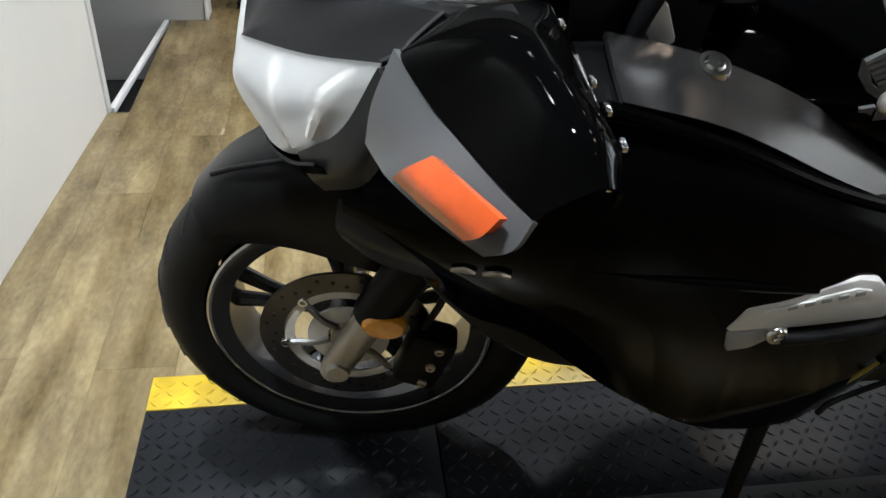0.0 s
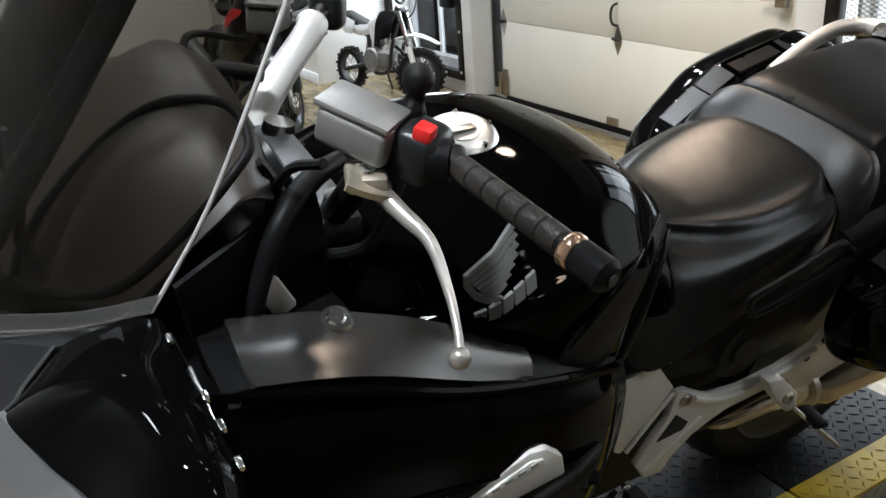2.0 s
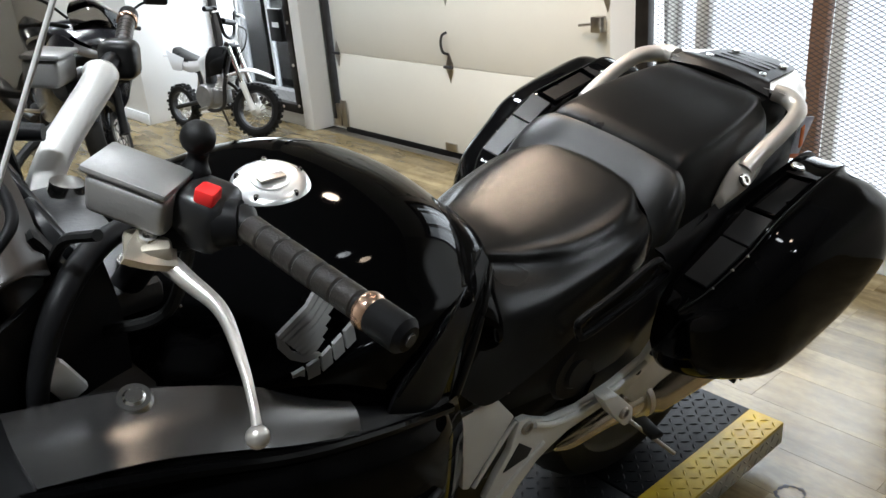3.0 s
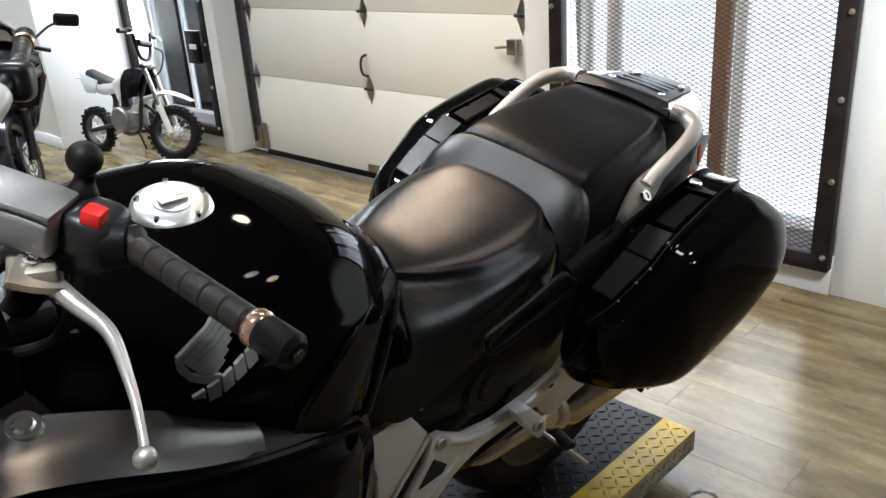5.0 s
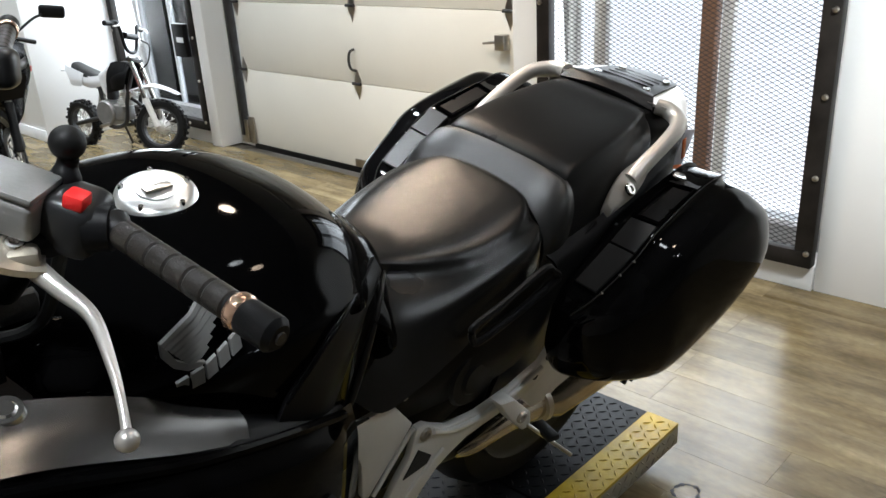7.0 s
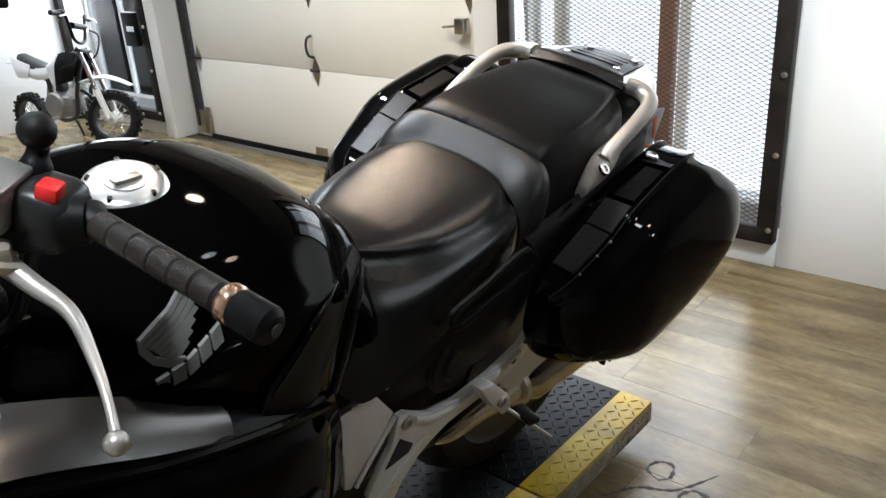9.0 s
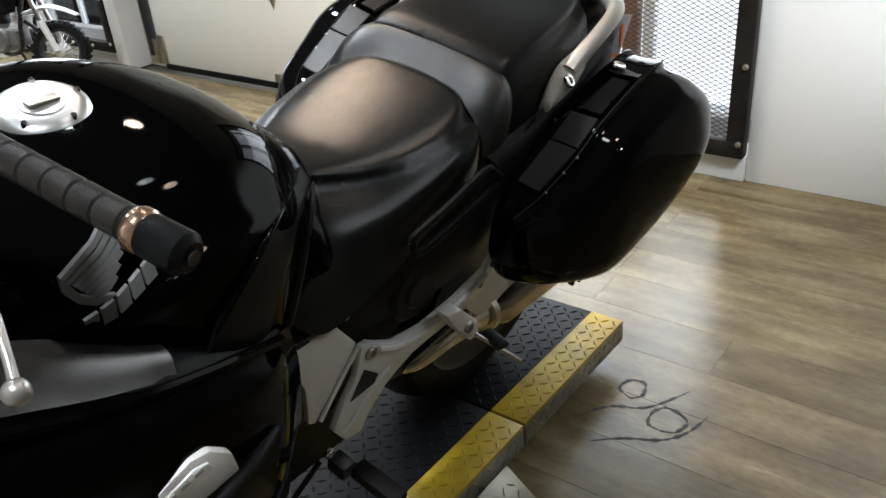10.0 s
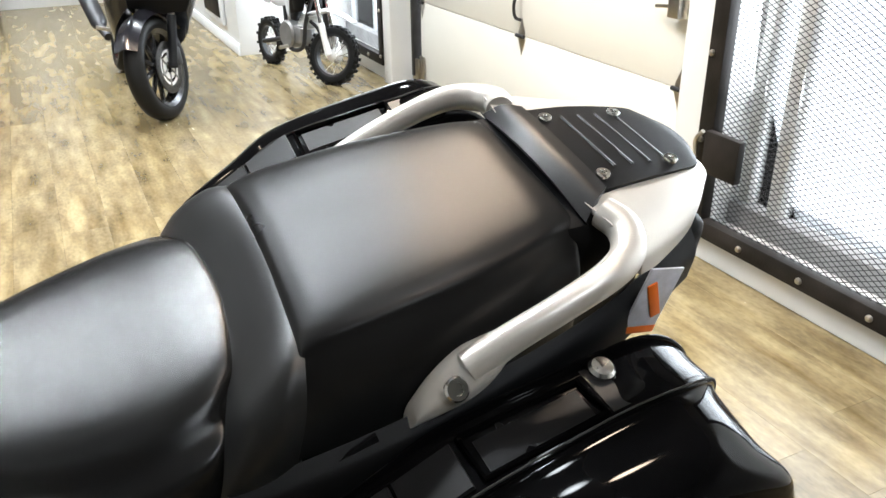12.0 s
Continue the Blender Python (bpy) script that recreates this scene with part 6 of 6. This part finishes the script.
def sport_bike(name, m, label, paint, group="", flash=None):
    """A faired sport motorcycle, front ground point at the origin, tail towards +x."""
    ob = thing(name, m, label, "motorcycle", group)
    st = Matrix.Translation((.25, 0, .85)) @ Matrix.Rotation(radians(-38), 4, Vector((.4, 0, .92))) @ Matrix.Translation((-.25, 0, -.85))
    fw2 = cast_wheel(ob, (0, 0, .295), .295, .11, 10)
    fw2.matrix_local = st
    disc(fw2, Vector((0, 0, .295)), -.075, .10, .145, DISCM, 24)
    cast_wheel(ob, (1.38, 0, .305), .305, .14, 10)
    for s in (-1, 1):
        leg = part("fork_leg", T([(0, s * .10, .295), (.13, s * .10, .56)], .026, 14), PLASTIC, ob, at=st)
        part("fork_tube", T([(.13, s * .10, .56), (.26, s * .10, .86)], .020, 12), STEEL, leg)
        part("caliper", B((.08, s * .09, .34), (.06, .05, .10), .012), DARKMETAL, leg)
        part("mirror_stalk", T([(.08, s * .16, .99), (.10, s * .26, 1.07), (.13, s * .33, 1.10)], .008, 8, 10), PLASTIC, ob)
        part("mirror_head", B((.15, s * .40, 1.12), (.04, .15, .075), .02, Matrix.Rotation(radians(12 * s), 3, "Z"), 3), PLASTIC, ob)
        part("headlight", patch([[(-.06, s * .03, .81), (-.05, s * .10, .83), (.0, s * .17, .86)], [(-.075, s * .03, .79), (-.06, s * .11, .80), (.0, s * .18, .83)], [(-.06, s * .035, .77), (-.05, s * .10, .775), (.0, s * .17, .80)]], 8, 10, .004), GREYPAINT, ob)
        part("side_fairing", patch([[(-.02, s * .17, .86), (0, s * .19, .76), (.04, s * .16, .62)], [(.14, s * .215, .90), (.16, s * .245, .74), (.18, s * .20, .50)], [(.34, s * .22, .82), (.36, s * .25, .64), (.36, s * .19, .38)], [(.62, s * .19, .70), (.64, s * .21, .54), (.62, s * .16, .32)], [(.82, s * .16, .60), (.84, s * .17, .46), (.82, s * .14, .32)]], 24, 16, .005), paint, ob)
        if flash:
            part("colour_flash", patch([[(.10, s * .238, .80), (.12, s * .245, .77)], [(.24, s * .252, .80), (.26, s * .258, .72)], [(.40, s * .252, .73), (.40, s * .256, .66)]], 10, 5, .004), flash, ob)
        part("handlebar", T([(.25, s * .10, .93), (.27, s * .20, .95), (.33, s * .36, .93)], .014, 10, 12), PLASTIC, ob)
        part("footrest", T([(.86, s * .14, .36), (.88, s * .24, .37)], .013, 8), STEEL, ob)
    part("nose_cowl", patch([[(-.07, -.04, .82), (-.09, 0, .83), (-.07, .04, .82)], [(-.04, -.14, .87), (-.05, 0, .90), (-.04, .14, .87)], [(.06, -.19, .93), (.05, 0, .99), (.06, .19, .93)]], 12, 16, .005), paint, ob)
    part("chin", patch([[(-.06, -.03, .78), (-.075, 0, .775), (-.06, .03, .78)], [(0, -.16, .76), (-.02, 0, .74), (0, .16, .76)], [(.06, -.16, .62), (.05, 0, .60), (.06, .16, .62)]], 10, 12, .005), PLASTIC, ob)
    part("windscreen", patch([[(.03, -.15, .935), (-.01, 0, .955), (.03, .15, .935)], [(.12, -.15, 1.02), (.08, 0, 1.06), (.12, .15, 1.02)], [(.22, -.10, 1.08), (.19, 0, 1.11), (.22, .10, 1.08)]], 12, 14, .004), SCREEN, ob)
    fender = part("front_fender", patch([[(.335 * math.cos(a), y, .295 + (.335 - abs(y) * .5) * math.sin(a)) for y in (-.07, -.04, 0, .04, .07)] for a in np.linspace(radians(150), radians(35), 8)], 18, 10, .005), paint, ob, at=st)
    part("fuel_tank", patch([[(x, -w, z - .14), (x, -w * 1.08, z - .06), (x, 0, z)] for x, w, z in ((.34, .10, .90), (.42, .15, .97), (.54, .16, .97), (.66, .13, .90), (.74, .08, .83))], 18, 18, .004, True), paint, ob)
    part("seat", patch([[(x, -w, z - .08), (x, -w * 1.04, z - .03), (x, 0, z)] for x, w, z in ((.70, .07, .82), (.82, .12, .79), (1.0, .13, .80), (1.08, .10, .83))], 14, 16, .004, True), VINYL, ob)
    part("tail_cowl", patch([[(x, -w, z - .11), (x, -w * 1.02, z - .04), (x, 0, z)] for x, w, z in ((1.04, .13, .86), (1.2, .12, .91), (1.38, .08, .95), (1.50, .03, .96))], 14, 16, .004, True), paint, ob)
    part("engine", B((.58, 0, .42), (.44, .28, .28), .05, seg=3), DARKMETAL, ob)
    part("inner_body", B((.52, 0, .66), (.66, .22, .26), .06, seg=3), PLASTIC, ob)
    part("swingarm", T([(.90, -.09, .40), (1.38, -.11, .305)], [.035, .028], 12), DARKMETAL, ob)
    part("silencer", T([(.95, .16, .30), (1.10, .19, .34), (1.14, .195, .36), (1.40, .24, .48), (1.44, .245, .50)], [.025, .03, .055, .06, .045], 18), DARKMETAL, ob)
    part("side_stand", T([(.72, -.15, .30), (.74, -.23, -.05)], .012, 8), DARKMETAL, ob)
    return ob


sport_bike("sport_motorcycle", pose(1.60, 5.17, 0, 0, 0, 91) @ pose(0, 0, 0, 9, 0, 0), "black sport motorcycle with a red flash on its side stand", PAINT2, "motorcycles in the showroom", RED)
sport_bike("sport_motorcycle", pose(0.25, 7.7, 0, 0, 0, 97) @ pose(0, 0, 0, 9, 0, 0), "grey sport motorcycle standing behind the black one", GREYPAINT, "motorcycles in the showroom", RED)

ROWC = ((ORANGE, BLUE), (WHITEPL, ORANGE), (ORANGE, WHITEPL), (RED, WHITEPL))
for i, (a, b) in enumerate(ROWC):
    dirt_bike("dirt_bike", pose(0.035, 4.805 + 0.36 * (3 - i), 0, 0, 0, 180) @ pose(0, 0, 0, 5, 0, 0), 0.80, a, b, SEATC[i], "child-size dirt bike with coloured seat in a tight row", "row of dirt bikes")


def stand_bike():
    """The black bike at the head of the row, on a tube stand."""
    dirt_bike("dirt_bike", pose(0.02, 4.505, 0.1, 0, 0, 180), 0.82, PLASTIC, WHITEPL, VINYL, "black small dirt bike raised on a tube stand")
    ob = thing("tube_stand", pose(-0.60, 4.455, 0), "black bent tube stand with small castors", "bike stand")
    for x in (-.10, .10):
        part("side_frame", T([(x, .22, .42), (x * .9, .16, .44), (x * .9, -.10, .40), (x, -.16, .06), (x, -.17, .035), (x, .17, .035), (x, .18, .06), (x, .20, .42)], .016, 10, 44), PLASTIC, ob)
    part("cross_bar", T([(-.10, -.10, .40), (.10, -.10, .40)], .016, 10), PLASTIC, ob)
    part("cross_bar", T([(-.10, -.165, .10), (.10, -.165, .10)], .014, 10), PLASTIC, ob)
    for x in (-.10, .10):
        for y in (-.17, .17):
            part("castor", lathe([(.001, -.012), (.014, -.012), (.016, 0), (.014, .012), (.001, .012)], 14, Matrix.Translation((x, y, .017))), RUBBER, ob)


stand_bike()


# ---- small things on the walls ----
def outlet():
    ob = thing("power_outlet", pose(-0.95, 4.105, 0.345), "black plug in a wall outlet on the grey wall", "outlet")
    part("cover", B((0, -.006, 0), (.075, .012, .115), .004), WHITEPL, ob)
    part("plug", B((.0, -.035, .0), (.055, .05, .085), .012), PLASTIC, ob)


outlet()
cable = thing("power_cable", pose(0, 0, 0), "thin yellow power cable hanging on the grey wall", "cable")
part("cord", T([(-.93, 4.08, .335), (-.895, 4.085, .315), (-.835, 4.095, .33), (-.785, 4.098, .45), (-.765, 4.098, .65), (-.755, 4.098, .95), (-.765, 4.098, 1.6)], .004, 8, 50), YELLOW, cable)
part("clip", B((-.765, 4.10, .64), (.02, .012, .012), .002), WHITEPL, cable)
sign = thing("wall_banner", pose(1.75, 9.88, 1.25), "yellow and black banner on the far wall", "banner")
part("sheet", B((0, 0, 0), (.9, .012, .9), .003), YELLOW, sign)
for k in range(5):
    part("bar", B((-.2 + .09 * k, -.008, .1 - .1 * (k % 3)), (.07, .004, .3), .001), PLASTIC, sign)


def shelf_unit(x, y, rz):
    ob = thing("steel_shelf", pose(x, y, 0, 0, 0, rz), "grey steel shelf against the far wall", "shelf")
    for z in (.1, .5, .9, 1.3):
        part("shelf_board", B((0, 0, z), (1.1, .4, .03), .004), GREYPAINT, ob)
    for sx in (-.53, .53):
        for sy in (-.18, .18):
            part("post", B((sx, sy, .75), (.03, .03, 1.5), .003), DARKMETAL, ob)


shelf_unit(0.2, 9.5, 0)
shelf_unit(-1.6, 9.5, 0)
for i in range(7):
    bx = tagged(part("storage_box", B((0, 0, 0), (.22 + .03 * (i % 3), .3, .22), .006), (WHITEPL, GREYPAINT, RED, PLASTIC)[i % 4]), "plain storage box lying on the steel shelf", "box", "boxes on the shelves")
    bx.location = (-.2 + .32 * (i % 3) - (1.8 if i > 3 else 0), 9.5, (.1, .5, .9)[i % 3] + .125)

# ---- floor marks and planks ----
mark = thing("floor_knots", pose(0, 0, 0), "dark knots and cracks printed in the floor planks", "floor marks", kind="structure")
for pts in KNOTS:
    bm = bmesh.new()
    q = catmull([(x + random.uniform(-.008, .008), y + random.uniform(-.008, .008), 0.0005) for x, y in pts], 60)
    g = []
    for i in range(len(q)):
        d = q[min(i + 1, len(q) - 1)] - q[max(i - 1, 0)]
        n = np.array([-d[1], d[0], 0]) / (np.linalg.norm(d) + 1e-9)
        wd = 0.0085 * (0.55 + 0.45 * math.sin(i * 0.9) * math.sin(i * 0.37 + 1)) * math.sin(math.pi * (i + 0.5) / len(q)) ** 0.4
        g.append([q[i] - n * wd, q[i] + (0, 0, 0.0006), q[i] + n * wd])
    grid_faces(bm, np.array(g))
    part("crack", bm, KNOTM, mark)

PW, PL = 0.181, 1.22
plank_mesh = []
for L in (PL,):
    bm = B((0, 0, -0.003), (PW - 0.0004, L - 0.0004, 0.006), 0.0003, seg=1)
    finish(bm)
    me = bpy.data.meshes.new("plank")
    bm.to_mesh(me)
    bm.free()
    me.materials.append(WOOD)
    plank_mesh.append(me)
floor = tagged(new("floor"), "worn wood-look vinyl plank floor", "floor", "", "structure")
rest = bmesh.new()
FX0 = -0.815
cols = int(math.ceil((3.15 - FX0) / PW))
for i in range(-3, cols):
    off = random.random() * PL
    y = -4.2 - off
    top = 9.9 if i >= 0 else 3.04 - PL
    while y < top:
        x = FX0 + (i + 0.5) * PW
        yc = y + PL / 2
        if -2.4 < yc < 9.4:
            ob = new("plank", plank_mesh[0])
            ob.parent = floor
            ob.location = (x, yc, 0)
        else:
            box(rest, (x, yc, -0.003), (PW - 0.0012, PL - 0.0012, 0.006))
        y += PL
    if i < 0:
        box(rest, (x, (y + 3.04) / 2, -0.003), (PW - 0.0012, 3.04 - y, 0.006))
for i in range(27):
    y, L = 4.23, PL - (0.31 * i) % PL
    while y < 9.9:
        box(rest, (FX0 - (i + 0.5) * PW, y + L / 2, -0.003), (PW - 0.0012, L - 0.0012, 0.006))
        y += L
        L = PL
fr2 = part("planks_beyond", rest, WOOD, floor)
fr2["kind"] = "stuff"
